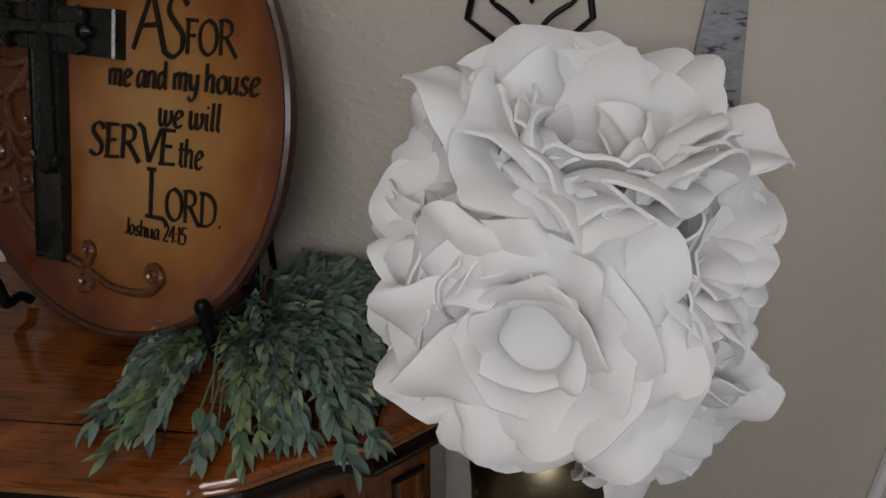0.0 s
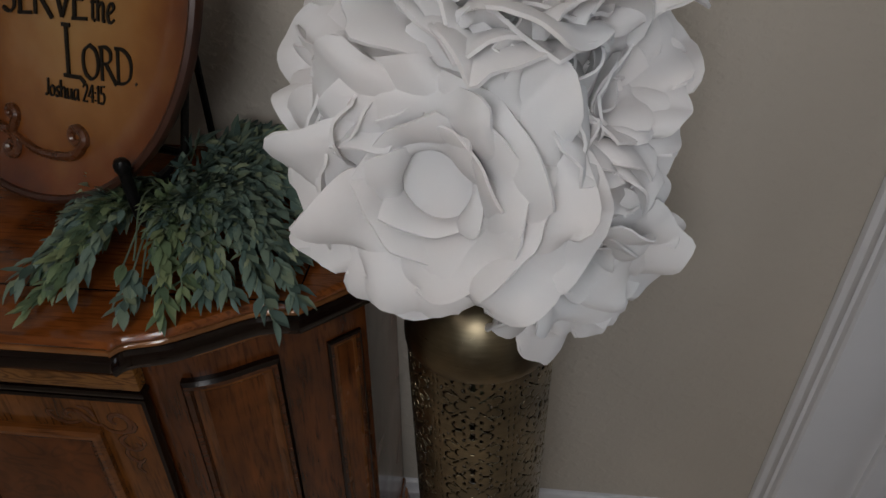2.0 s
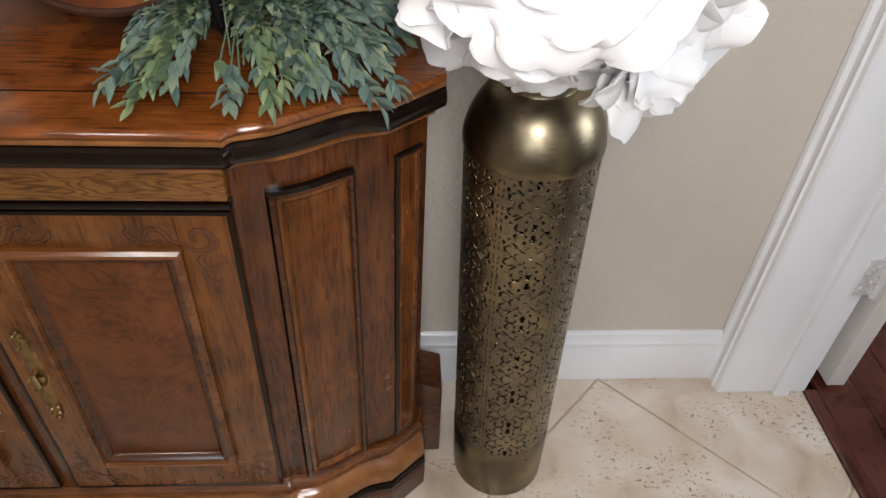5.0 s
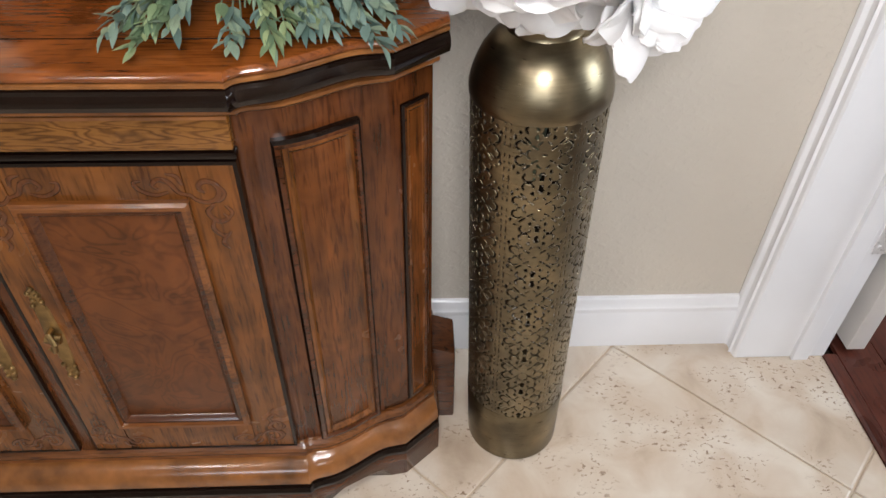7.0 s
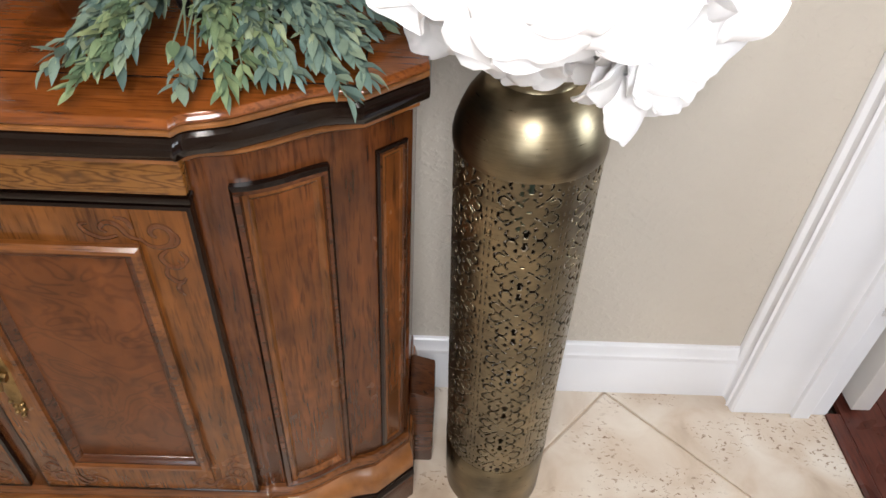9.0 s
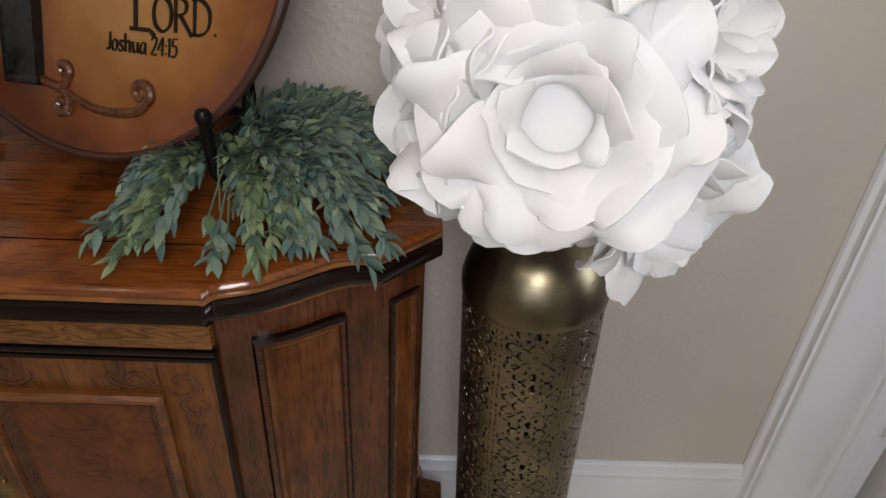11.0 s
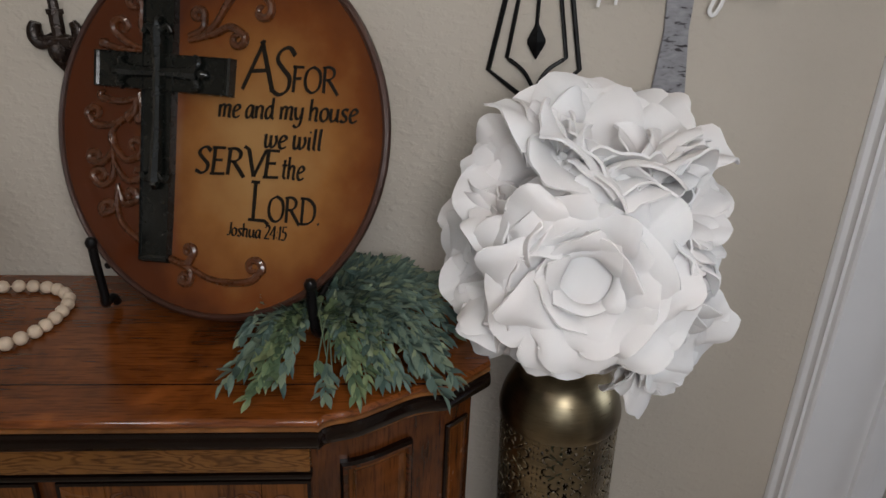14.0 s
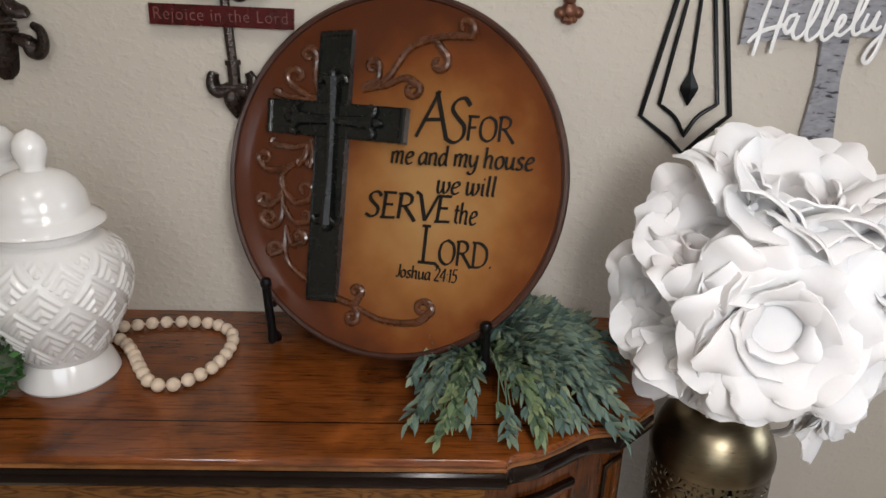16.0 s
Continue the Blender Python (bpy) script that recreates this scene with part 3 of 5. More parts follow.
S_A, S_B = arc[3] + 0.028, arc[-3] - 0.043
S_C, S_D = arc[-3] + 0.014, arc[-2] - 0.010
for mirror in (False, True):
    for s0, s1, n in ((S_A, S_B, 14), (S_C, S_D, 2)):
        inset = 0.02 if s1 - s0 > 0.1 else 0.012
        cols = np.linspace(s0 + inset, s1 - inset, n + 1)
        panel = part("corner_panel", rings([[on_body(s, z, d, mirror) for z, d in ((0.156 + inset, -0.004), (0.156 + inset, 0.0015), (0.163 + inset, 0.0035), (0.738 - inset, 0.0035), (0.745 - inset, 0.0015), (0.745 - inset, -0.004))] for s in cols]), M_PANEL, sideboard, "reddish-brown raised corner panel", 20)
        steps = MOULD if s1 - s0 > 0.1 else [(a * 0.7, b * 0.5) for a, b in MOULD]
        part("panel_moulding", framed(steps[:3], rectangle(s0, s1, 0.154, 0.743, n), lambda s, z, d: on_body(s, z, d, mirror)), M_EBONY, panel, "almost black outer edge", 30)
        part("moulding_step", framed(steps[2:5], rectangle(s0, s1, 0.154, 0.743, n), lambda s, z, d: on_body(s, z, d, mirror)), M_PLINTH, panel, "dark brown rounded step", 30)
        part("panel_bead", framed(steps[4:], rectangle(s0, s1, 0.154, 0.743, n), lambda s, z, d: on_body(s, z, d, mirror)), M_FRAME, panel, "lighter brown inner bead", 30)

# wide drawer
FRONT = 0.566
drawer = part("drawer", box(2 * XC + 0.285, -0.285, FRONT - 0.018, FRONT - 0.001, 0.742, 0.7860, 0.003), M_DRAWER, sideboard, "drawer front with bold oak grain")
part("drawer_rail", box(2 * XC + 0.283, -0.283, FRONT - 0.019, FRONT - 0.001, 0.7300, 0.7395, 0.004), M_EBONY, sideboard, "dark glossy rail")
# gold strip that paints the highlight along the drawer's top edge
part("drawer_highlight", box(2 * XC + 0.285, -0.285, FRONT - 0.0200, FRONT - 0.0183, 0.7820, 0.7865, 0.0006), M_GILT, drawer, "golden line on the top edge, a highlight given as colour")


def flat_place(s, z, d):
    return (s, FRONT - 0.016 - d, z)


def spiral(cx, cz, r, start, turns, n=26):
    return [(cx + r * (1 - 0.8 * k / n) * math.cos(start + turns * 2 * math.pi * k / n), cz + r * (1 - 0.8 * k / n) * math.sin(start + turns * 2 * math.pi * k / n)) for k in range(n + 1)]


# carved corner: a large C-scroll, a leafy stem along the rail and one down the stile
SCROLLS = ((spiral(0.040, 0.036, 0.022, 0.3, 1.15, 12), 0.0032), ([(0.058, 0.046), (0.072, 0.040), (0.080, 0.026), (0.092, 0.022), (0.100, 0.030), (0.094, 0.036)], 0.0028), ([(0.084, 0.040), (0.100, 0.044), (0.116, 0.036), (0.120, 0.026), (0.112, 0.024)], 0.0024),
           ([(0.066, 0.030), (0.070, 0.018), (0.082, 0.014)], 0.0022), ([(0.034, 0.058), (0.044, 0.070), (0.034, 0.084), (0.022, 0.080), (0.026, 0.072)], 0.0030), ([(0.038, 0.080), (0.042, 0.096), (0.030, 0.108), (0.022, 0.100)], 0.0024), ([(0.028, 0.104), (0.034, 0.118), (0.028, 0.128)], 0.0022), ([(0.022, 0.060), (0.016, 0.070), (0.020, 0.080)], 0.0020), ([(0.030, 0.026), (0.020, 0.040), (0.026, 0.052), (0.040, 0.054)], 0.0022))


def cabinet_door(x0, x1, side):
    """One door: stiles and rails, raised burl panel, moulding, carved corners and a brass pull. side: 1 where the pull is at x0."""
    z0, z1 = 0.161, 0.725
    y0, y1 = FRONT - 0.017, FRONT - 0.001
    d = part("cabinet_door", box(x0, x1, y1 - 0.004, y1, z0, z1, 0.001), M_FRAME, sideboard, "frame-and-panel door with carved scrolls")
    px0, px1, pz0, pz1 = (x0 + 0.059, x1 - 0.064, 0.232, 0.672) if side > 0 else (x0 + 0.064, x1 - 0.059, 0.232, 0.672)
    part("stile", box(x0, px0, y0, y1 - 0.0042, z0, z1, 0.0025), M_FRAME, d)
    part("stile", box(px1, x1, y0, y1 - 0.0042, z0, z1, 0.0025), M_FRAME, d)
    part("rail", box(px0 + 0.0003, px1 - 0.0003, y0 + 0.0003, y1 - 0.0042, pz1, z1, 0.0025), M_FRAME, d)
    part("rail", box(px0 + 0.0003, px1 - 0.0003, y0 + 0.0003, y1 - 0.0042, z0, pz0, 0.0025), M_FRAME, d)
    part("panel", rings([[(px0 + i, y, pz0 + i), (px1 - i, y, pz0 + i), (px1 - i, y, pz1 - i), (px0 + i, y, pz1 - i)] for i, y in ((0.012, y1 - 0.005), (0.014, y0 + 0.004), (0.022, y0 + 0.0015))]), M_BURL, d, "burl veneer panel", 20)
    part("panel_moulding", framed(MOULD[:5], rectangle(px0 - 0.002, px1 + 0.002, pz0 - 0.002, pz1 + 0.002), flat_place), M_BASE, d, "reddish-brown stepped moulding", 30)
    part("panel_bead", framed(MOULD[4:], rectangle(px0 - 0.002, px1 + 0.002, pz0 - 0.002, pz1 + 0.002), flat_place), M_PLINTH, d, "dark inner bead", 30)
    part("door_lip", framed([(0, -0.012), (0, 0.001), (0.004, 0.002), (0.006, 0.0)], rectangle(x0 - 0.0015, x1 + 0.0015, z0 - 0.0015, z1 + 0.0015), flat_place), M_EBONY, d, "dark rounded lip")
    for cx, sx in ((x0, 1), (x1, -1)):
        for cz, sz in ((z1, -1), (z0, 1)):
            k = 0.8 if sz > 0 else 1.0
            leaves, grooves = [], []
            for line, wide in SCROLLS:
                pts = [(min(max(cx + sx * p * k, x0 + 0.006), x1 - 0.006), cz + sz * q * k) for p, q in smooth_path(line, 5)]
                for shapes, extra, flat in ((leaves, 0.0, 0.42), (grooves, 0.0013, 0.10)):
                    v, f = tube([(p, 0, q) for p, q in pts], wide * k + extra, 6, taper=[0.35 + 0.65 * math.sin(math.pi * t) for t in np.linspace(0.12, 0.97, len(pts))])
                    shapes.append(([(p[0], y0 - 0.0002 + p[1] * flat, p[2]) for p in v], f))
            scroll = part("carved_scroll", join(*leaves), M_SCROLLWOOD, d, "low carved scrollwork")
            part("groove", join(*grooves), M_PLINTH, scroll, "darker line round the carving")
    hx, hz = (x0 + 0.030 if side > 0 else x1 - 0.030), 0.443
    pull = part("pull", rings([[(hx + w * c, y0 - t, hz + h) for c, t in ((-1, 0), (-0.8, 0.002), (0.8, 0.002), (1, 0))] for h, w in ((-0.088, 0.003), (-0.080, 0.009), (-0.066, 0.006), (-0.05, 0.010), (-0.02, 0.011), (0.0, 0.013), (0.02, 0.011), (0.05, 0.010), (0.066, 0.006), (0.080, 0.009), (0.088, 0.003))]), M_PULL, d, "antique brass pull with a pierced backplate")
    part("knob", join(tube([(hx, y0, hz + 0.012), (hx, y0 - 0.012, hz + 0.014), (hx + 0.006 * side, y0 - 0.018, hz), (hx, y0 - 0.014, hz - 0.018), (hx - 0.006, y0 - 0.012, hz - 0.012)], 0.004, 8), tube([(hx - 0.01, y0 - 0.006, hz), (hx + 0.01, y0 - 0.006, hz - 0.003)], 0.007, 8)), M_PULL, pull)
    bumps = [lathe([(0.0002, 0.0035), (0.0025, 0.003), (0.0038, 0.001), (0.004, -0.001)], (0, 0, 0), 10) for _ in range(12)]
    turned = []
    for (v, f), (dx, dz) in zip(bumps, ((-0.006, 0.083), (0.004, 0.078), (-0.004, 0.070), (0.006, 0.066), (-0.007, 0.060), (0.0, 0.09), (-0.006, -0.083), (0.004, -0.078), (-0.004, -0.070), (0.006, -0.066), (-0.007, -0.060), (0.0, -0.09))):
        turned.append(([(hx + dx + a, y0 - 0.002 - c, hz + dz + b) for a, b, c in v], f))
    for shape in turned:
        part("rosette", shape, M_PULL, pull)


cabinet_door(-0.613, -0.287, 1)
cabinet_door(2 * XC + 0.287, 2 * XC + 0.613, -1)
part("centre_post", box(XC - 0.0133, XC + 0.0133, FRONT - 0.010, FRONT - 0.001, 0.150, 0.729, 0.002), M_BODY, sideboard)

# ---- pierced brass floor vase ----
VX, VY = 0.100, 0.693
vase = thing("floor_vase", (VX, VY, 0), "tall cylindrical aged brass floor vase with pierced ornament", "vase")


def ornament(a, b):
    """Whether the point (a, b) of one repeat, each from -1 to 1, is cut out."""
    x, y = abs(a), abs(b)
    r = math.hypot(a, b)
    hit = r < 0.05
    hit |= abs(x - y) < 0.046 and 0.24 < r < 0.78 and not 0.46 < r < 0.52
    hit |= x < 0.05 and 0.62 < y < 0.92 or (x + abs(y - 0.72) < 0.12)
    hit |= abs(math.hypot(x, y - 0.30) - 0.17) < 0.024 and y > 0.32 and x > 0.05
    hit |= abs(math.hypot(x - 0.36, y - 0.83) - 0.15) < 0.030 and (y > 0.82 or x > 0.44)
    hit |= math.hypot((x - 0.22) / 0.05, (y - 0.60) / 0.085) < 1
    hit |= abs(math.hypot(x - 0.30, y) - 0.16) < 0.024 and x > 0.35
    hit |= abs(math.hypot(x - 0.62, y - 0.26) - 0.15) < 0.030 and (x > 0.62 or y > 0.32)
    hit |= math.hypot((x - 0.58) / 0.075, y / 0.045) < 1
    hit |= math.hypot((x - 0.80) / 0.036, (y - 0.52) / 0.085) < 1
    hit |= math.hypot((x - 0.66) / 0.045, (y - 0.70) / 0.045) < 1
    hit |= abs(x - 0.93) < 0.024 and (y * 4) % 1 > 0.5
    return hit


def vase_radius(z):
    return 0.0855 + 0.0055 * (z / 0.70)


COLS, ROWS_N, NA, NB = 6, 7, 66, 62
Z0, Z1 = 0.136, 0.736
verts, faces, index = [], [], {}
nt, nz_ = COLS * NA, ROWS_N * NB
cut = [[ornament((i + 0.5) / NA * 2 - 1, (j + 0.5) / NB * 2 - 1) for i in range(NA)] for j in range(NB)]
for j in range(nz_ + 1):
    z = Z0 + (Z1 - Z0) * j / nz_
    r = vase_radius(z)
    for i in range(nt):
        a = 2 * math.pi * i / nt - math.pi / 2 - math.pi / COLS - 0.05
        verts.append((VX + r * math.cos(a), VY + r * math.sin(a), z))
for j in range(nz_):
    for i in range(nt):
        if not cut[j % NB][i % NA]:
            faces.append((j * nt + i, j * nt + (i + 1) % nt, (j + 1) * nt + (i + 1) % nt, (j + 1) * nt + i))
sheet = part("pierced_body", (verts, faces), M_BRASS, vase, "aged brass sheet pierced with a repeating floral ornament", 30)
# inner faces take the darkened brass, so the holes look shaded
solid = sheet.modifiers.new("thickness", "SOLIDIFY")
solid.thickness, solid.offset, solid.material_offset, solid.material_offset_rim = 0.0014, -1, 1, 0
sheet.data.materials.append(M_INSIDE_SHADE)
part("foot_band", lathe([(0.02, 0.002), (0.082, 0.0), (0.0852, 0.003), (vase_radius(0.137) + 0.0010, 0.137), (vase_radius(0.137) + 0.0003, 0.1385), (0.083, 0.1385), (0.081, 0.006)], (VX, VY, 0), 96), M_BRASS, vase, "plain brushed brass foot band")
part("shoulder", lathe([(0.088, 0.7335), (0.0922, 0.7335), (0.0930, 0.735), (0.0932, 0.742), (0.0930, 0.749), (0.0905, 0.760), (0.086, 0.774), (0.078, 0.791), (0.068, 0.805), (0.056, 0.815), (0.048, 0.819), (0.046, 0.824), (0.047, 0.832), (0.053, 0.842), (0.056, 0.846), (0.055, 0.848), (0.045, 0.836), (0.043, 0.82)], (VX, VY, 0), 96), M_BRASS, vase, "domed brushed brass shoulder with a flared neck")

# the vase leans a little
LEAN_M = Matrix.Translation((VX, VY, 0.0025)) @ Matrix.Rotation(radians(-1.6), 4, "Y") @ Matrix.Translation((-VX, -VY, 0))
for ob in vase.children:
    ob.matrix_basis = LEAN_M

# ---- ball of white foam roses ----
BALL = Vector((0.072, 0.655, 1.014))
ball = thing("rose_ball", (VX, VY, 0.82), "large ball of open white foam roses in a vase", "artificial flowers")
part("core", lathe([(0.0005, -0.12), (0.05, -0.105), (0.085, -0.06), (0.095, 0), (0.085, 0.06), (0.05, 0.105), (0.0005, 0.12)], BALL, 24), M_FOAM, ball)
part("stem", tube([(VX - 0.016, VY, 0.60), (VX - 0.022, VY - 0.01, 0.93)], 0.012, 10), M_STEM, ball)


def petal(length, width, lean, r0, curl, rng, thick=0.0030, wrap=0.5, tilt=0.15, n=15):
    """One foam petal at a rose's axis: cupped in the middle, both sides rolled back, the rim curled out and pinched to a soft point."""
    point, fold = rng.uniform(0.02, 0.14), rng.uniform(-0.3, 0.3)
    wave, phase = rng.uniform(0.05, 0.13), rng.uniform(0, 6.28)
    ruffle, beat = rng.uniform(0.03, 0.065) * (0.4 if length < 0.07 else 1.0), rng.uniform(3.6, 5.2)
    crease = rng.choice((0.0, 0.05, 0.10)) * (length > 0.07)
    rolls = (rng.uniform(0.8, 2.9), rng.uniform(0.8, 2.9))
    starts = (rng.uniform(0.4, 0.62), rng.uniform(0.4, 0.62))
    grid = np.zeros((n + 1, n + 1, 3))
    rad, z, ds = r0, 0.0, length / n
    for i in range(n + 1):
        s = i / n
        ang = lean * (0.45 + 0.55 * s ** 0.7) + curl * max(0, s - 0.5) ** 2 * 3.6
        if i:
            rad, z = rad + math.sin(ang) * ds, z + math.cos(ang) * ds
        w = width * (0.46 + 0.54 * math.sin(min(1, s / 0.62) * math.pi / 2))
        rho = max(rad, 0.022)
        grow = min(1.0, max(0.0, (s - 0.12) / 0.7)) ** 1.4
        along, normal = (math.sin(ang), math.cos(ang)), (-math.cos(ang), math.sin(ang))
        section = {n // 2: (0.0, 0.0)}
        for sign in (-1, 1):
            x = q = 0.0
            side = 0 if sign < 0 else 1
            half = n // 2 if sign < 0 else n - n // 2
            for k in range(1, half + 1):
                u = (k - 0.5) / half
                th = u * w / rho * wrap + 0.22 * u * s - rolls[side] * grow * (max(0.0, u - starts[side]) / (1 - starts[side])) ** 1.2 * 1.25
                x, q = x + math.cos(th) * w / half, q + math.sin(th) * w / half
                section[n // 2 + sign * k] = (sign * x, q)
        for j in range(n + 1):
            x, q = section[j]
            u = (j - n // 2) / (n // 2 if j <= n // 2 else n - n // 2)
            q += tilt * u * w * s + wave * length * s * s * math.sin(2.3 * u + phase) + ruffle * length * s ** 3 * math.sin(beat * u + 1.7 * phase)
            q -= crease * length * s ** 1.5 * math.exp(-((u - fold) / 0.14) ** 2)
            ext = length * (s ** 5 * point * math.exp(-((u - fold) / 0.22) ** 2) - 0.30 * s ** 3 * abs(u) ** 2.6)
            grid[i, j] = (x, rad + normal[0] * q + along[0] * ext, z + normal[1] * q + along[1] * ext)
    gi, gj = np.gradient(grid, axis=0), np.gradient(grid, axis=1)
    nrm = np.cross(gi, gj)
    nrm /= np.linalg.norm(nrm, axis=2, keepdims=True) + 1e-9
    a, b = (grid + nrm * thick / 2).reshape(-1, 3), (grid - nrm * thick / 2).reshape(-1, 3)
    k, N = n + 1, (n + 1) ** 2
    faces = []
    for i in range(n):
        for j in range(n):
            q = (i * k + j, i * k + j + 1, (i + 1) * k + j + 1, (i + 1) * k + j)
            faces += [q, tuple(N + v for v in q[::-1])]
    rim = [j for j in range(k)] + [i * k + n for i in range(1, k)] + [n * k + j for j in range(n - 1, -1, -1)] + [i * k for i in range(n - 1, 0, -1)]
    for p, q in zip(rim, rim[1:] + rim[:1]):
        faces.append((p, N + p, N + q, q))
    return np.vstack([a, b]), faces


# count, length, half width, lean, root radius, curl, wrap
LAYERS = [(4, 0.042, 0.052, -10, 0.040, 95, 1.0), (4, 0.062, 0.070, 22, 0.040, 95, 0.95), (5, 0.084, 0.072, 48, 0.037, 70, 0.65), (5, 0.104, 0.080, 66, 0.035, 55, 0.4), (6, 0.120, 0.080, 82, 0.032, 45, 0.3), (6, 0.128, 0.076, 102, 0.026, 30, 0.25)]


def rose(offset, direction, spin, size, seed, opened=1.0):
    """Petals in layers round a heart; all but the broad front rose are frilled, with more and narrower petals."""
    rng = random.Random(seed)
    more, narrow = (0, 1.0) if seed == 40 else (2, 0.76)
    d = Vector(direction).normalized()
    m = Matrix.Translation(BALL + Vector(offset)) @ d.to_track_quat("Z", "Y").to_matrix().to_4x4() @ Matrix.Rotation(spin, 4, "Z") @ Matrix.Scale(size, 4)
    disc = [[(r * math.cos(k * math.pi / 10), r * math.sin(k * math.pi / 10), h) for k in range(20)] for r, h in ((0.034, 0.0), (0.042, 0.008), (0.038, 0.0135), (0.026, 0.0175), (0.010, 0.019))]
    centre = part("rose", (np.array([m @ Vector(p) for l in disc for p in l]), rings(disc)[1]), M_FOAM, ball, "open white foam rose", 30)
    for layer, (count, length, width, lean, r0, curl, wrap) in enumerate(LAYERS):
        count, width, curl = count + more * (layer > 1), width * (narrow if layer > 1 else 1.0), curl * (1.0 if seed == 40 else 0.7)
        for k in range(count):
            v, f = petal(length * rng.uniform(0.88, 1.14), width * rng.uniform(0.9, 1.1), radians(lean * opened + rng.uniform(-11, 11) * (layer > 1)), r0 * rng.uniform(0.98, 1.06), radians(curl * rng.uniform(0.2, 1.6)), rng, wrap=wrap, tilt=rng.uniform(0.1, 0.24))
            turn = m @ Matrix.Rotation(2 * math.pi * (k + 0.41 * layer) / count + rng.uniform(-0.12, 0.12), 4, "Z")
            part("petal", ([turn @ Vector(p) for p in v], f), M_FOAM, centre, smooth=60)


# place from the ball's middle, facing, spin, size, opening
ROSES = (((-0.026, -0.114, 0.020), (-0.20, -0.95, 0.18), 0.3, 0.84, 1.0), ((0.008, -0.018, 0.106), (0.10, -0.30, 1.0), 1.2, 1.04, 0.60), ((-0.086, -0.036, 0.012), (-0.92, -0.40, 0.10), 0.5, 0.78, 0.66), ((0.080, -0.030, 0.042), (0.85, -0.45, 0.25), 2.1, 0.78, 0.80),
         ((0.083, -0.072, -0.074), (0.50, -0.83, -0.24), 0.8, 0.71, 0.95), ((-0.056, -0.030, -0.058), (-0.55, -0.70, -0.40), 1.7, 0.74, 0.95), ((0.0, -0.038, -0.082), (-0.05, -0.72, -0.68), 0.1, 0.74, 1.0), ((-0.030, 0.065, 0.040), (-0.35, 0.75, 0.55), 0.4, 0.80, 1.0),
         ((0.040, 0.065, 0.020), (0.50, 0.80, 0.30), 1.1, 0.80, 1.0), ((-0.060, 0.045, -0.025), (-0.75, 0.60, -0.3), 0.6, 0.74, 1.0), ((0.025, 0.065, -0.040), (0.3, 0.8, -0.5), 2.2, 0.74, 1.0), ((-0.070, -0.030, 0.085), (-0.62, -0.50, 0.58), 0.9, 0.74, 0.72), ((0.068, -0.040, 0.070), (0.66, -0.50, 0.55), 1.9, 0.78, 0.75))
for seed, (offset, direction, spin, size, opened) in enumerate(ROSES):
    rose(offset, direction, spin, size, 40 + seed, opened)

# ---- unseen ring lamp on a stand behind the camera, added to carry the near fill light ----
ring = thing("added_ring_lamp", (-0.03, -0.51, 0), "unseen slim black ring lamp on a floor stand, added for the fill light", "lamp")
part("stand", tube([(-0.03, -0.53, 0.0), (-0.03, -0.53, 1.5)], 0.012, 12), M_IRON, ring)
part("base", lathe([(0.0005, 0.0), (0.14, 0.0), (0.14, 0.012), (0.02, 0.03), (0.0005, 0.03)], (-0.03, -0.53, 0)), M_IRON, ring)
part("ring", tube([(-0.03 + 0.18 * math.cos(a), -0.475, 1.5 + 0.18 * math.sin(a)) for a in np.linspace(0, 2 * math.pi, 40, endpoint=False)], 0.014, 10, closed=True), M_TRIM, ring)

# ---- plate on an easel ----
PLATE_R = 0.2625
PC = Vector((-0.4235, 0.7850, 1.1350))
PR, PU, PN = Vector((0.92857, -0.37115, 0)), Vector((0.10427, 0.26087, 0.95973)), Vector((-0.35621, -0.89117, 0.28094))
PM = Matrix(((PR.x, PU.x, PN.x, PC.x), (PR.y, PU.y, PN.y, PC.y), (PR.z, PU.z, PN.z, PC.z), (0, 0, 0, 1)))
plate = thing("display_plate", PC - PU * PLATE_R, "round brown glazed plate with a black cross and lettering", "decorative plate")


def on_plate(name, data, material, parent, label="", smooth=True):
    ob = part(name, data, material, parent, label, smooth)
    ob.matrix_basis = PM
    return ob


R = PLATE_R
dish = on_plate("dish", lathe([(0.0005, 0.0), (R * 0.5, 0.0005), (R * 0.80, 0.003), (R * 0.90, 0.009), (R * 0.955, 0.017), (R * 0.965, 0.0175), (R * 0.965, 0.008), (R * 0.6, -0.012), (0.0005, -0.013)], seg=128), M_GLAZE, plate, "ochre centre that darkens to burnt brown")
on_plate("rim", lathe([(R * 0.958, 0.016), (R * 0.965, 0.0205), (R * 0.98, 0.0225), (R * 0.995, 0.020), (R, 0.014), (R * 0.99, 0.008), (R * 0.965, 0.007)], seg=128), M_RIM, plate, "dark brown rolled rim")


def bar_relief(corners, h, lip=0.004):
    c = [Vector((x * R, y * R, 0)) for x, y in corners]
    mid = sum(c, Vector()) / 4
    grow = lambda k, z: [p + (mid - p).normalized() * k + Vector((0, 0, z)) for p in c]
    return rings([grow(-0.002, -0.003), grow(0, h), grow(lip * 0.6, h + 0.0025), grow(lip * 1.6, h + 0.0025), grow(lip * 2.4, h - 0.0005)])


cross = on_plate("cross", bar_relief([(-0.503, 0.765), (-0.305, 0.785), (-0.230, -0.735), (-0.415, -0.752)], 0.0115), M_BLACK, plate, "raised black cross with a bevelled edge", 20)
on_plate("cross_arm", bar_relief([(-0.80, 0.372), (0.066, 0.390), (0.070, 0.195), (-0.79, 0.178)], 0.0130), M_BLACK, cross, "", 20)


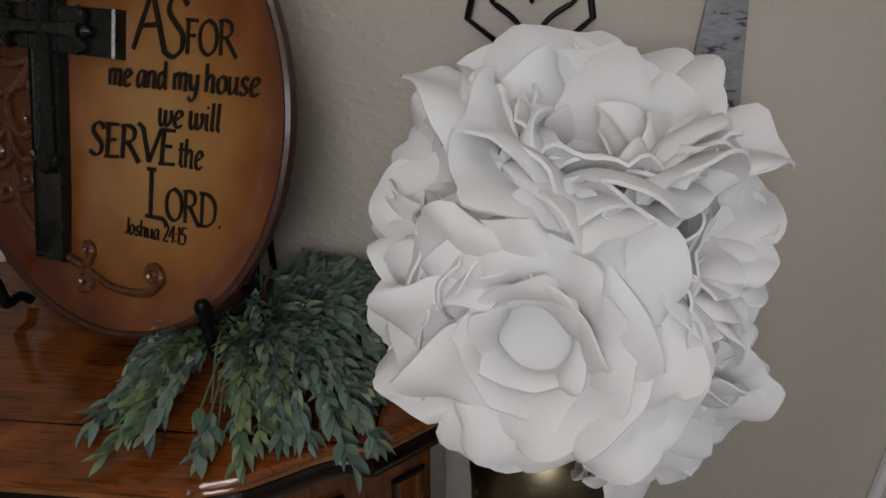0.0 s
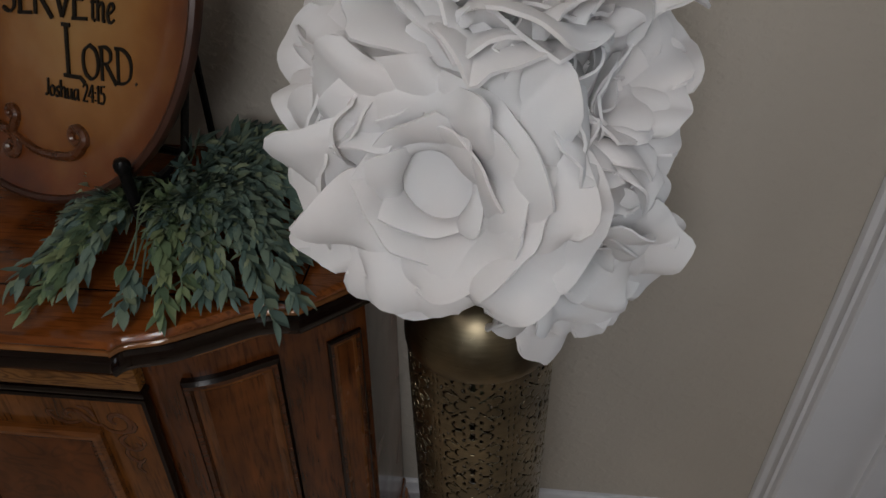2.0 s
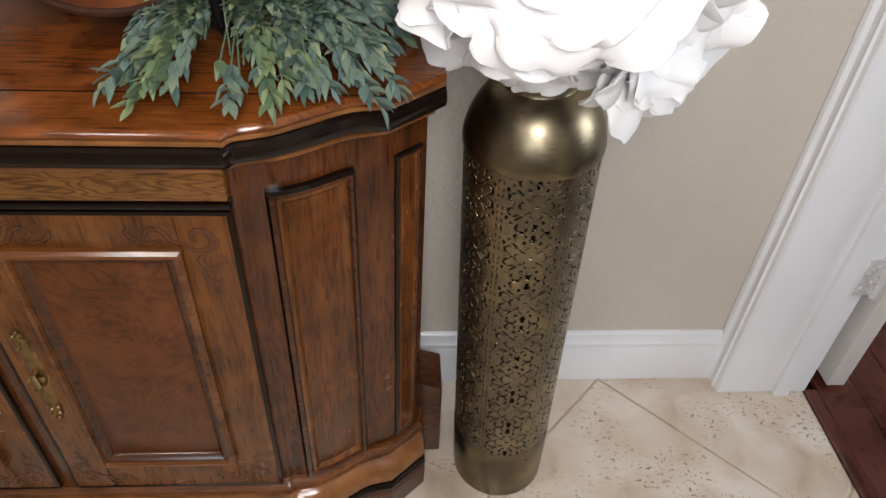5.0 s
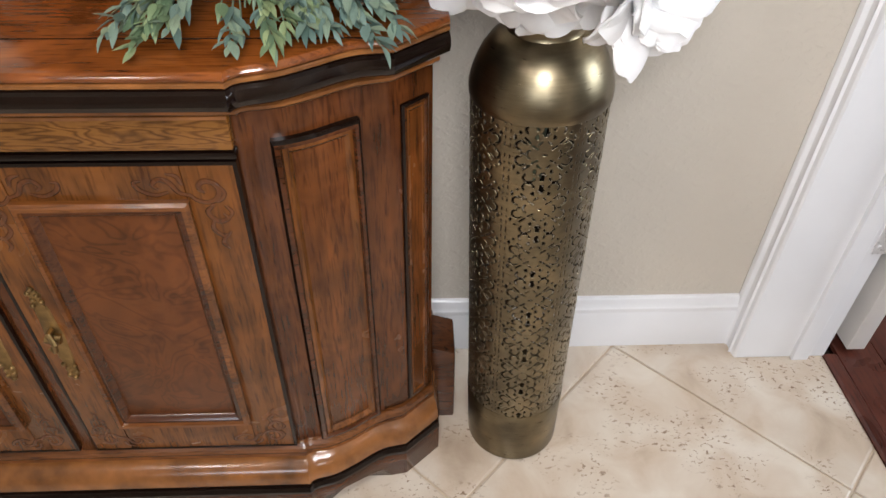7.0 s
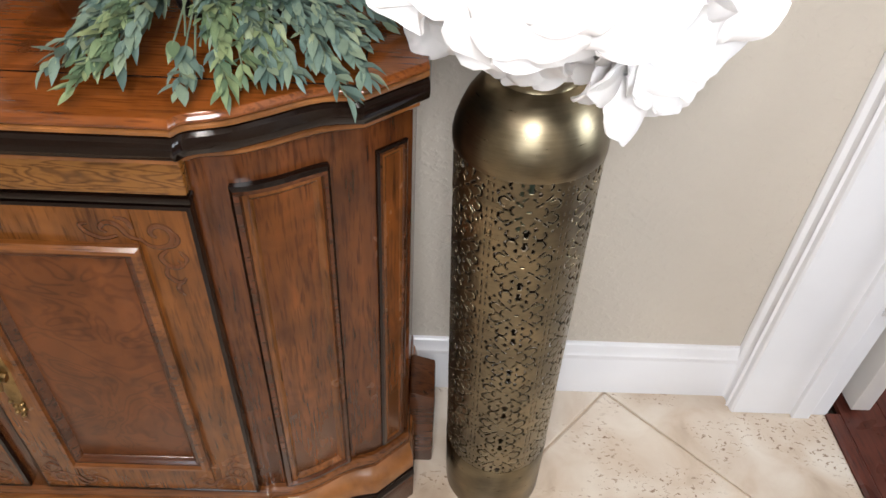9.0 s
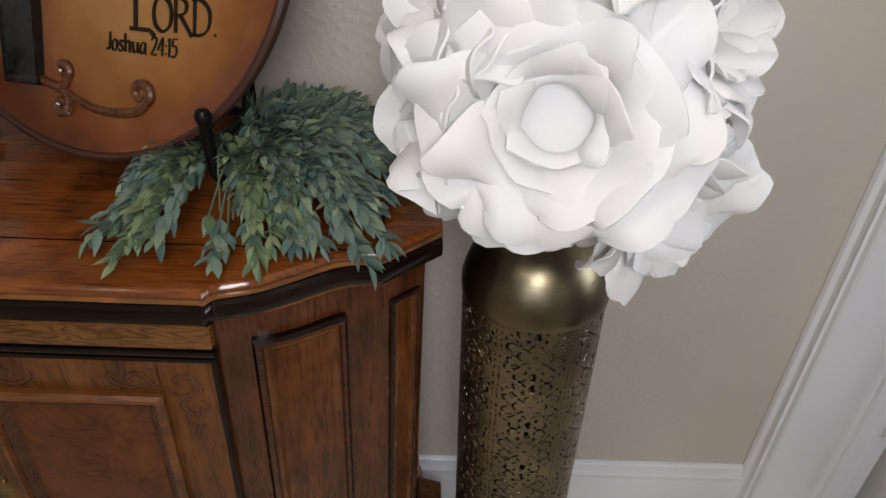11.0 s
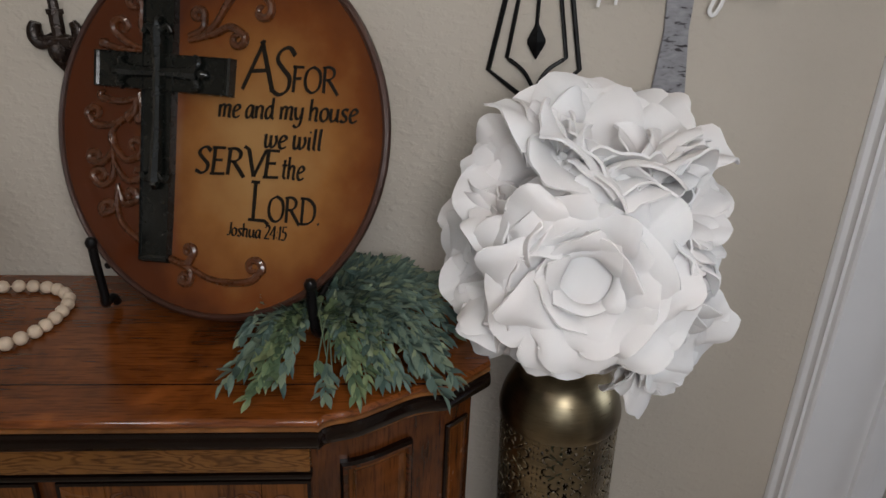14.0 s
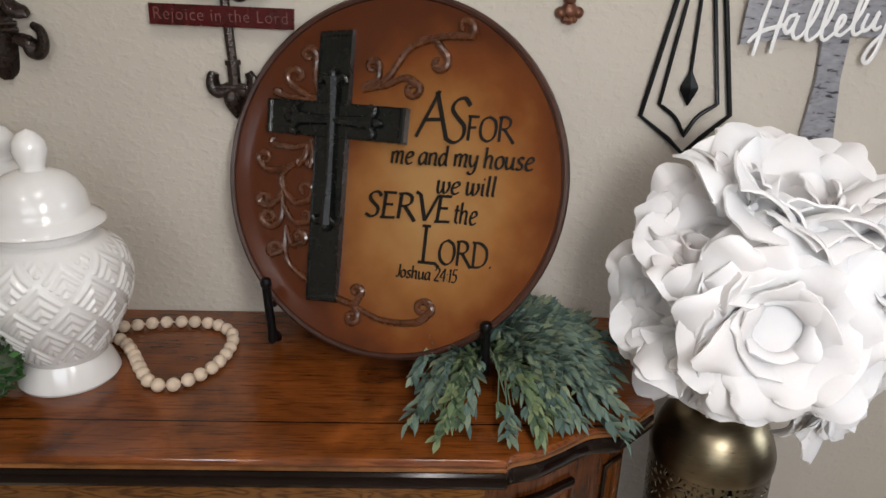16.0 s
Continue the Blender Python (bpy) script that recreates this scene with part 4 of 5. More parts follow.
def plate_tube(points, r, lift=0.003, taper=None):
    return tube([(x * R, y * R, lift) for x, y in points], r, 8, taper)


# slim rounded inner cross whose ends open into a bud between two curls
ends = []
for x, y, a in ((-0.385, 0.50, 92), (-0.335, -0.27, -88), (-0.595, 0.275, 180), (-0.130, 0.290, 0)):
    dx, dy = math.cos(radians(a)), math.sin(radians(a))
    ends.append(plate_tube([(x - dx * 0.03, y - dy * 0.03), (x + dx * 0.02, y + dy * 0.02), (x + dx * 0.05, y + dy * 0.05), (x + dx * 0.075, y + dy * 0.075)], 0.0075, 0.0165, [0.9, 0.7, 1.0, 0.3]))
    for sd in (-1, 1):
        curl_line = [(x - dx * 0.07, y - dy * 0.07), (x - dx * 0.01 - sd * dy * 0.02, y - dy * 0.01 + sd * dx * 0.02), (x + dx * 0.02 - sd * dy * 0.065, y + dy * 0.02 + sd * dx * 0.065), (x - dx * 0.015 - sd * dy * 0.088, y - dy * 0.015 + sd * dx * 0.088)]
        line = smooth_path(curl_line, 6)
        ends.append(plate_tube(line, 0.0058, 0.0155, list(np.linspace(1.1, 0.75, len(line)))))
shaft = smooth_path([(-0.388, 0.52), (-0.366, 0.28), (-0.345, -0.05), (-0.334, -0.30)], 8)
bar = smooth_path([(-0.61, 0.275), (-0.36, 0.283), (-0.115, 0.291)], 8)
waist = lambda line: [0.75 + 0.45 * abs(2 * t - 1) ** 1.5 for t in np.linspace(0, 1, len(line))]
on_plate("inner_cross", join(plate_tube(shaft, 0.0100, 0.0135, waist(shaft)), plate_tube(bar, 0.0092, 0.0140, waist(bar)), *ends), M_BLACK, cross, "slim polished inner cross with curled ends")


def view_to_plate(a, b):
    """From pixel positions in the camera's view to the plate, in radii."""
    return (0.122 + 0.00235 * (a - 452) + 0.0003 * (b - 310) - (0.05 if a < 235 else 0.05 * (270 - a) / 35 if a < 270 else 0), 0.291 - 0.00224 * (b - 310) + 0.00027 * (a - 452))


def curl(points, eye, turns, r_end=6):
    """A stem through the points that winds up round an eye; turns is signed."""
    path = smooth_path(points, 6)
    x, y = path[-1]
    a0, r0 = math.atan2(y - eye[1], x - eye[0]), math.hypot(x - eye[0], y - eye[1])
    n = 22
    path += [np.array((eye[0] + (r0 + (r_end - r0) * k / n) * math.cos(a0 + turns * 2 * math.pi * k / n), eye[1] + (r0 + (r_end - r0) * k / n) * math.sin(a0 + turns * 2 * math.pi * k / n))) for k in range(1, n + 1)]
    return [view_to_plate(*p) for p in path]


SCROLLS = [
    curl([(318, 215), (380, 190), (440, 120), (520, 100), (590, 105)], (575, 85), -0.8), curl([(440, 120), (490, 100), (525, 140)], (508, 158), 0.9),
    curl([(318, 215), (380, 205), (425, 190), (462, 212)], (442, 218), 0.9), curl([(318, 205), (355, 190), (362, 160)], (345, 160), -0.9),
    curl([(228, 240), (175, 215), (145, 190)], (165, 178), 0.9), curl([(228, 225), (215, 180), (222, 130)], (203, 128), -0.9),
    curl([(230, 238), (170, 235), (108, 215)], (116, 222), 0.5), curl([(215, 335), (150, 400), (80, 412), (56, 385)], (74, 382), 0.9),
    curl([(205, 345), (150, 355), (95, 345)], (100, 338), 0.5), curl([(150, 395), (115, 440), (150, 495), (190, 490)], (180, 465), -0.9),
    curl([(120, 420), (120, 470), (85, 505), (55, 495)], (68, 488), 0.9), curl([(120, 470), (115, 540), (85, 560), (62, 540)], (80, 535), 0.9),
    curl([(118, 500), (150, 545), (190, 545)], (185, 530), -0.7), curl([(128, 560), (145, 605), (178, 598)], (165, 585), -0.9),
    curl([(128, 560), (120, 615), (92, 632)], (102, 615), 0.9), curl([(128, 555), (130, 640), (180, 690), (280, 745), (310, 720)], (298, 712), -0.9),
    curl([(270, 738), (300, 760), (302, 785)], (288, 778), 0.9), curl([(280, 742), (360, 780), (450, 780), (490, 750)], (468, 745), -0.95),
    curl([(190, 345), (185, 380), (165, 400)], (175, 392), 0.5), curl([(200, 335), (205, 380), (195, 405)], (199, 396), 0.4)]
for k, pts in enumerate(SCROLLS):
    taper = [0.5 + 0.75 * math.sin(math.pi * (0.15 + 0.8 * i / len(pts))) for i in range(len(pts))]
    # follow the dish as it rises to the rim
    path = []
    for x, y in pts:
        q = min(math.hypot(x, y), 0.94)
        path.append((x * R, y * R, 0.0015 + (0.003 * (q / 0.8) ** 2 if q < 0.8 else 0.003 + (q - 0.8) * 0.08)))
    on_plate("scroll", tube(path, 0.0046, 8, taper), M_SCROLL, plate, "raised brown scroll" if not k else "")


def writing(body, x, y, width, height, name, material, slant=0.0, extrude=0.0012, spacing=1.0):
    """Lettering as a mesh, scaled to the width and the height of its box, in metres."""
    cu = bpy.data.curves.new(name, "FONT")
    cu.body, cu.extrude, cu.shear, cu.space_character, cu.resolution_u = body, 0.02, slant, spacing, 3
    cu.offset = -0.011
    tmp = bpy.data.objects.new(name, cu)
    scene.collection.objects.link(tmp)
    me = bpy.data.meshes.new_from_object(tmp.evaluated_get(bpy.context.evaluated_depsgraph_get()))
    bpy.data.objects.remove(tmp)
    co = np.array([v.co for v in me.vertices])
    lo, hi = co.min(axis=0), co.max(axis=0)
    base = lo[1] if not any(c in body for c in "ypgjJ,") else max(lo[1], 0.0)
    for v in me.vertices:
        v.co = (x + (v.co.x - lo[0]) / (hi[0] - lo[0]) * width, y + (v.co.y - base) / (hi[1] - base) * height, v.co.z / 0.02 * extrude)
    me.materials.clear()
    me.materials.append(material)
    return me


def letters(me, name, material, parent, basis, label):
    """Each letter of a lettering as a part of its own."""
    bm = bmesh.new()
    bm.from_mesh(me)
    left = set(bm.verts)
    while left:
        seed, island = [next(iter(sorted(left, key=lambda v: v.index)))], set()
        while seed:
            v = seed.pop()
            if v not in island:
                island.add(v)
                seed += [e.other_vert(v) for e in v.link_edges]
        left -= island
        order = sorted(island, key=lambda v: v.index)
        at = {v: k for k, v in enumerate(order)}
        shape = bpy.data.meshes.new(name)
        shape.from_pydata([tuple(v.co) for v in order], [], [tuple(at[v] for v in f.verts) for f in bm.faces if f.verts[0] in island])
        shape.materials.append(material)
        part(name, shape, material, parent, label).matrix_basis = basis
    bm.free()


# broad-nib lettering: the strokes of each letter on a unit height; ~ marks a curve
GLYPHS = {
    "A": (0.80, "-0.02,-0.02 0.40,1;0.34,0.98 0.72,-0.04;0.14,0.36 0.58,0.38"), "S": (0.62, "~0.56,0.84 0.40,1 0.18,0.93 0.12,0.74 0.30,0.54 0.48,0.36 0.46,0.12 0.26,0 0.02,0.10"),
    "F": (0.56, "0.10,0 0.12,1;0.02,1 0.52,0.98;0.12,0.54 0.42,0.55"), "O": (0.82, "~0.40,1 0.14,0.84 0.05,0.50 0.14,0.16 0.40,0 0.66,0.16 0.75,0.50 0.66,0.84 0.40,1"),
    "R": (0.74, "0.10,0 0.10,1;~0,0.97 0.30,1 0.50,0.88 0.50,0.66 0.34,0.53 0.12,0.50;0.28,0.52 0.74,-0.06"), "E": (0.60, "0.10,0 0.10,1;0,1 0.50,1;0.10,0.53 0.42,0.54;0,0 0.56,0.03"),
    "V": (0.74, "-0.10,1.10 0.08,1 0.38,0;0.38,0 0.74,1"), "L": (0.62, "0.14,0 0.14,1;0.02,1 0.26,1;0,0 0.48,0 0.60,-0.10"), "D": (0.78, "0.10,0 0.10,1;~-0.02,1 0.35,0.98 0.62,0.78 0.69,0.48 0.60,0.18 0.35,0.02 -0.02,0"),
    ".": (0.26, "0.08,0.02 0.15,0.09"), ":": (0.22, "0.08,0.12 0.12,0.18;0.08,0.55 0.12,0.61"), "J": (0.36, "~0.26,1 0.25,0.30 0.16,0.04 0,0.06"),
    "m": (0.78, "0.04,0.60 0.08,0;~0.08,0.42 0.20,0.60 0.32,0.56 0.34,0.40 0.34,0;~0.34,0.42 0.48,0.60 0.60,0.56 0.62,0.40 0.62,0.05 0.72,0.02"), "e": (0.48, "~0.06,0.28 0.25,0.34 0.40,0.46 0.32,0.60 0.16,0.56 0.06,0.30 0.12,0.06 0.26,0 0.44,0.10"),
    "a": (0.54, "~0.40,0.56 0.22,0.60 0.06,0.40 0.06,0.14 0.18,0 0.32,0.14 0.40,0.40;0.40,0.60 0.40,0.06 0.50,0.02"), "n": (0.54, "0.04,0.60 0.08,0;~0.08,0.42 0.22,0.60 0.36,0.54 0.38,0.38 0.38,0.05 0.48,0.02"),
    "d": (0.56, "~0.40,0.50 0.22,0.60 0.06,0.40 0.06,0.14 0.18,0 0.32,0.14 0.40,0.40;0.36,1 0.40,0.06 0.50,0.02"), "y": (0.52, "~0.02,0.60 0.06,0.25 0.16,0.05 0.30,0.10 0.40,0.35;~0.40,0.60 0.40,0.10 0.34,-0.22 0.18,-0.34 0.02,-0.24"),
    "h": (0.56, "0.04,1 0.08,0;~0.08,0.40 0.22,0.60 0.36,0.54 0.38,0.36 0.38,0.05 0.48,0.02"), "o": (0.52, "~0.24,0.60 0.08,0.48 0.04,0.28 0.10,0.08 0.24,0 0.38,0.10 0.43,0.30 0.37,0.52 0.24,0.60"),
    "u": (0.54, "~0.04,0.60 0.06,0.20 0.14,0.02 0.28,0.06 0.38,0.25;0.38,0.60 0.40,0.06 0.50,0.02"), "s": (0.44, "~0.36,0.54 0.22,0.60 0.10,0.50 0.16,0.34 0.30,0.24 0.32,0.08 0.18,0 0.04,0.08"),
    "w": (0.74, "~0,0.56 0.06,0.60 0.08,0.20 0.16,0.02 0.28,0.08 0.35,0.30;~0.33,0.60 0.36,0.20 0.44,0.02 0.56,0.10 0.64,0.35 0.58,0.60"), "i": (0.26, "0.08,0.60 0.11,0.05 0.20,0.02;0.08,0.80 0.12,0.85"),
    "l": (0.26, "0.08,1 0.11,0.06 0.20,0.02"), "t": (0.36, "0.14,0.85 0.14,0.08 0.28,0.02;0.02,0.60 0.30,0.61"), "2": (0.46, "~0.04,0.80 0.20,1 0.38,0.86 0.34,0.60 0.04,0.02;0.04,0.02 0.42,0.03"),
    "4": (0.50, "0.36,0 0.36,1;0.36,1 0.02,0.32 0.46,0.32"), "1": (0.26, "0.12,0 0.12,1;0.02,0.84 0.12,1"), "5": (0.44, "0.38,1 0.10,1 0.08,0.58;~0.08,0.58 0.28,0.60 0.38,0.36 0.26,0.04 0.02,0.06")}


def penned(body, width, height, slant, bold=0.125, fine=0.052, deep=0.0014):
    """Each letter of a line as a shape of its own, scaled to the line's width and the height of its capitals."""
    advance = sum(GLYPHS[c][0] if c != " " else 0.26 for c in body)
    at, shapes = 0.0, []
    for c in body:
        if c != " ":
            strokes = []
            for stroke in GLYPHS[c][1].split(";"):
                pts = [tuple(float(n) for n in p.split(",")) for p in stroke.strip("~").split()]
                line = [np.array(p) for p in (smooth_path(pts, 5) if stroke[0] == "~" else pts)]
                loops = []
                for k, p in enumerate(line):
                    d = line[min(k + 1, len(line) - 1)] - line[max(k - 1, 0)]
                    d = d / (np.hypot(*d) + 1e-9)
                    half = (fine + (bold - fine) * abs(d[0] * 0.6 - d[1] * 0.8)) / 2
                    side = np.array((-d[1], d[0])) * half
                    q = [((at + x + slant * y) * width / advance, y * height) for x, y in (p + side, p - side)]
                    loops.append([(*q[0], 0.0), (*q[1], 0.0), (*q[1], deep), (*q[0], deep)])
                strokes.append(rings(loops))
            shapes.append(join(*strokes))
        at += GLYPHS[c][0] if c != " " else 0.26
    return shapes


TILT_M = Matrix.Rotation(radians(3.6), 4, "Z")
for body, x, y, w, h, slant in (("A", 0.128, 0.250, 0.190, 0.245, 0.1), ("S", 0.285, 0.232, 0.135, 0.235, 0.1), ("FOR", 0.407, 0.254, 0.262, 0.128, 0.05), ("me and my house", -0.004, 0.088, 0.80, 0.108, 0.14), ("we will", 0.276, -0.042, 0.335, 0.108, 0.14), ("SERVE", -0.126, -0.222, 0.51, 0.140, 0.1), ("the", 0.394, -0.190, 0.135, 0.115, 0.14), ("L", 0.226, -0.428, 0.125, 0.200, 0.05), ("ORD.", 0.338, -0.420, 0.315, 0.132, 0.05), ("Joshua 24:15", 0.106, -0.530, 0.355, 0.072, 0.1)):
    for shape in penned(body, w * R, h * R, slant, *((0.10, 0.05) if body in "ASL" else (0.135, 0.062))):
        part("letter", shape, M_INK, plate, "dark carved letter", 20).matrix_basis = PM @ Matrix.Translation((x * R, y * R, 0.0042 if "house" in body else 0.0018)) @ TILT_M

easel = thing("plate_easel", PC - PU * PLATE_R + Vector((0, 0.05, 0)), "black iron plate easel on the sideboard", "plate stand")
for s, hook, ledge in ((1, Vector((-0.287, 0.639, 0.972)), Vector((-0.281, 0.690, 0.884))), (-1, Vector((-0.603, 0.742, 0.985)), Vector((-0.602, 0.778, 0.888)))):
    part("arm", tube(smooth_path([hook, hook + Vector((0.001, 0.002, -0.035)), (hook.x + 0.003, hook.y + 0.006, 0.905), (ledge.x, ledge.y - 0.025, 0.885), (ledge.x, ledge.y, 0.882), (ledge.x, ledge.y + 0.015, 0.867)], 5), 0.0066, 10), M_IRON, easel, "upright front hook")
    part("knob", lathe([(0.0004, 0.009), (0.006, 0.0075), (0.0088, 0.002), (0.008, -0.004), (0.006, -0.007)], hook, 16), M_IRON, easel)
    part("back_leg", tube([ledge + Vector((0, 0, 0.045)), ledge + Vector((0.01, 0.05, 0.05)), (ledge.x + 0.03 - 0.05 * s, 0.880, 1.05)], 0.005, 8), M_IRON, easel)
    part("rear_foot", tube([(ledge.x + 0.03 - 0.05 * s, 0.880, 1.05), (ledge.x + 0.01 - 0.03 * s, 0.886, 0.866)], 0.005, 8), M_IRON, easel)
part("cross_bar", tube([(-0.271, 0.740, 0.934), (-0.592, 0.828, 0.938)], 0.005, 8), M_IRON, easel)

# ---- spray of greenery ----
spray = thing("greenery_spray", (-0.24, 0.68, TOP_Z), "spray of dusty blue-green artificial leaves lying on the sideboard", "artificial plant")
rng = random.Random(5)
TIPS = ((-0.358, 0.536, 0.868), (-0.335, 0.555, 0.872), (-0.315, 0.50, 0.868), (-0.272, 0.466, 0.862), (-0.285, 0.52, 0.88), (-0.222, 0.502, 0.868), (-0.235, 0.54, 0.89), (-0.176, 0.506, 0.867), (-0.19, 0.54, 0.885),
        (-0.14, 0.535, 0.87), (-0.115, 0.538, 0.868), (-0.066, 0.515, 0.862), (-0.09, 0.555, 0.872), (-0.062, 0.60, 0.868), (-0.05, 0.64, 0.874), (-0.025, 0.70, 0.88), (-0.02, 0.75, 0.884), (-0.04, 0.80, 0.88), (-0.05, 0.85, 0.876), (-0.10, 0.87, 0.872), (-0.16, 0.875, 0.874),
        (-0.34, 0.63, 0.872), (-0.30, 0.60, 0.885), (-0.13, 0.60, 0.92), (-0.10, 0.66, 0.92), (-0.08, 0.72, 0.918), (-0.10, 0.78, 0.915), (-0.16, 0.62, 0.925), (-0.20, 0.58, 0.91), (-0.26, 0.56, 0.90), (-0.14, 0.70, 0.935), (-0.17, 0.80, 0.905), (-0.12, 0.84, 0.90), (-0.06, 0.68, 0.898), (-0.08, 0.60, 0.89), (-0.15, 0.56, 0.89), (-0.20, 0.66, 0.93), (-0.18, 0.73, 0.935), (-0.11, 0.75, 0.925))


def leaf_shape(length, width, bend, fold):
    rows = ((0.0, 0.08), (0.2, 0.62), (0.45, 1.0), (0.72, 0.72), (1.0, 0.03))
    v, f = [], []
    for t, w in rows:
        z = bend * t * t * length
        v += [(-w * width / 2, t * length, z + fold * w * width / 2), (0, t * length, z), (w * width / 2, t * length, z + fold * w * width / 2)]
    for i in range(4):
        for j in range(2):
            f.append((3 * i + j, 3 * i + j + 1, 3 * i + j + 4, 3 * i + j + 3))
    return v, f


LEAVES = [mesh_of("leaf", *leaf_shape(1.0, w, b, fo), colour, 80) for colour in (M_LEAF, M_YOUNG) for w, b, fo in ((0.36, -0.25, 0.35), (0.42, -0.1, 0.25), (0.32, -0.4, 0.45), (0.38, 0.15, 0.3))]
singles = 0
for n, tip in enumerate(TIPS + TIPS):
    tip = Vector(tip) + Vector((-0.040, 0.008, 0))
    if n >= len(TIPS):
        tip += Vector((rng.uniform(-0.022, 0.022), rng.uniform(-0.006, 0.03), rng.uniform(0.0, 0.012)))
        if tip.x > -0.06:
            continue
    start = Vector((-0.272 + rng.uniform(-0.012, 0.012), 0.735 + rng.uniform(-0.02, 0.02), 0.885))
    # none lies across the easel's arm
    cross = start.lerp(tip, (0.635 - start.y) / (tip.y - start.y)) if tip.y < 0.62 else tip
    if abs(cross.x + 0.281) < 0.006 and tip.y < 0.62:
        continue
    span = (tip - start).length
    mid = start.lerp(tip, 0.5) + Vector((rng.uniform(-0.01, 0.01), rng.uniform(-0.01, 0.01), 0.022 + 0.10 * span * (tip.z < 0.9)))
    path = [Vector(p) for p in smooth_path([start, mid, tip - (tip - mid).normalized() * 0.02], 10)]
    young = tip.x < -0.16 and tip.y < 0.60 and rng.random() < 0.6
    green = M_YOUNG if young else M_LEAF
    sprig = part("sprig", tube(path, 0.0010, 5), M_STEM, spray, "yellower green sprig" if young else "")
    joined = []
    step = 0.0062
    total = sum((b - a).length for a, b in zip(path[:-1], path[1:]))
    count = max(8, int(total * 0.85 / step))
    for k in range(count + 1):
        t = 0.14 + 0.86 * k / count
        i = min(int(t * (len(path) - 1)), len(path) - 2)
        d = (path[i + 1] - path[i]).normalized()
        p = path[i].lerp(path[i + 1], t * (len(path) - 1) - i)
        for q in range(2 if k < count else 1):
            if abs(p.x + 0.284 + (p.y - 0.645) * 0.35) < 0.014 and 0.57 < p.y < 0.67:
                continue
            up = Vector((rng.uniform(-0.3, 0.3), rng.uniform(-0.3, 0.3), 1))
            side = d.cross(up).normalized()
            roll = rng.uniform(0, 2 * math.pi)
            out = (side * math.cos(roll) + d.cross(side) * math.sin(roll))
            if out.z < -0.2:
                out.z *= -0.6
            way = (d * rng.uniform(0.9, 1.5) + out * (rng.uniform(0.5, 1.1) if k < count else 0.05)).normalized()
            nrm = (Vector((0, -0.25, 1)) + out * 0.6).normalized()
            size = rng.uniform(0.016, 0.030)
            if p.z + way.z * size < TOP_Z + 0.003 and p.y > 0.494:
                way.z = max(way.z, (TOP_Z + 0.003 - p.z) / size)
                way.normalize()
            xa = way.cross(nrm).normalized()
            za = xa.cross(way)
            m = Matrix(((xa.x, way.x, za.x, p.x), (xa.y, way.y, za.y, p.y), (xa.z, way.z, za.z, p.z), (0, 0, 0, 1))) @ Matrix.Scale(size, 4)
            me = LEAVES[rng.randrange(4) + 4 * young]
            if singles < 300 and t > 0.6 and tip.y < 0.62:
                singles += 1
                part("leaf", me, green, sprig).matrix_basis = m
            else:
                joined.append(([m @ v.co for v in me.vertices], [tuple(f.vertices) for f in me.polygons]))
    if joined:
        tagged(part("foliage", join(*joined), green, sprig, smooth=80), kind="stuff")

# ---- ginger jars ----
def chevron(a, z):
    """Height of the relief on a jar's belly: a lattice of diamonds with nested chevrons."""
    p, q = a * 10 / (2 * math.pi), z / 0.060
    fr, ft = (q + p) % 1, (q - p) % 1
    d = min(1 - fr, 1 - ft)
    if d < 0.07 or min(fr, ft) < 0.05:
        return 0.0
    return 0.0026 * (0.5 + 0.5 * math.tanh(3.0 * math.cos((d - 0.07) * 2 * math.pi / 0.23 + math.pi)))


def ginger_jar(x, y, z, size=1.0, seg=360, slim=1.0):
    jar = thing("ginger_jar", (x, y, z), "white glazed ceramic ginger jar with chevron relief and a domed lid", "jar", "ginger jars")
    belly = smooth_path([(0.054, 0.037), (0.066, 0.060), (0.089, 0.105), (0.0985, 0.143), (0.093, 0.180), (0.073, 0.204), (0.060, 0.212)], 30)
    loops = []
    for r, h in belly:
        r *= slim
        w = min(1, max(0, (h - 0.045) / 0.012), max(0, (0.203 - h) / 0.012))
        loops.append([(x + size * (r + w * chevron(a, h)) * math.cos(a), y + size * (r + w * chevron(a, h)) * math.sin(a), z + size * h) for a in np.linspace(0, 2 * math.pi, seg, endpoint=False)])
    part("body", rings(loops, cap=False), M_CERAMIC, jar, "belly with chevron diamonds in relief", 50)
    part("foot", lathe([(0.0005 , 0.0), *[(r * size * slim, h * size) for r, h in ((0.065, 0.0), (0.067, 0.004), (0.063, 0.017), (0.057, 0.031), (0.054, 0.038))]], (x, y, z)), M_CERAMIC, jar)
    part("neck", lathe([(r * size * slim, h * size) for r, h in ((0.060, 0.211), (0.060, 0.230), (0.056, 0.231))], (x, y, z)), M_CERAMIC, jar)
    lid = part("lid", lathe([(r * size * slim if r > 0.02 else r * size, h * size) for r, h in ((0.056, 0.225), (0.074, 0.225), (0.077, 0.228), (0.0755, 0.232), (0.063, 0.241), (0.060, 0.245), (0.059, 0.254), (0.056, 0.269), (0.047, 0.284), (0.036, 0.293), (0.022, 0.298), (0.016, 0.299))], (x, y, z), 72), M_CERAMIC, jar, "domed lid with a flared brim")
    part("finial", lathe([(r * size, h * size) for r, h in ((0.016, 0.298), (0.0145, 0.303), (0.018, 0.312), (0.021, 0.324), (0.019, 0.336), (0.011, 0.346), (0.0004, 0.351))], (x, y, z), 40), M_CERAMIC, lid, "pointed egg-shaped finial")
    return jar


ginger_jar(-0.881, 0.692, TOP_Z, 1.015)
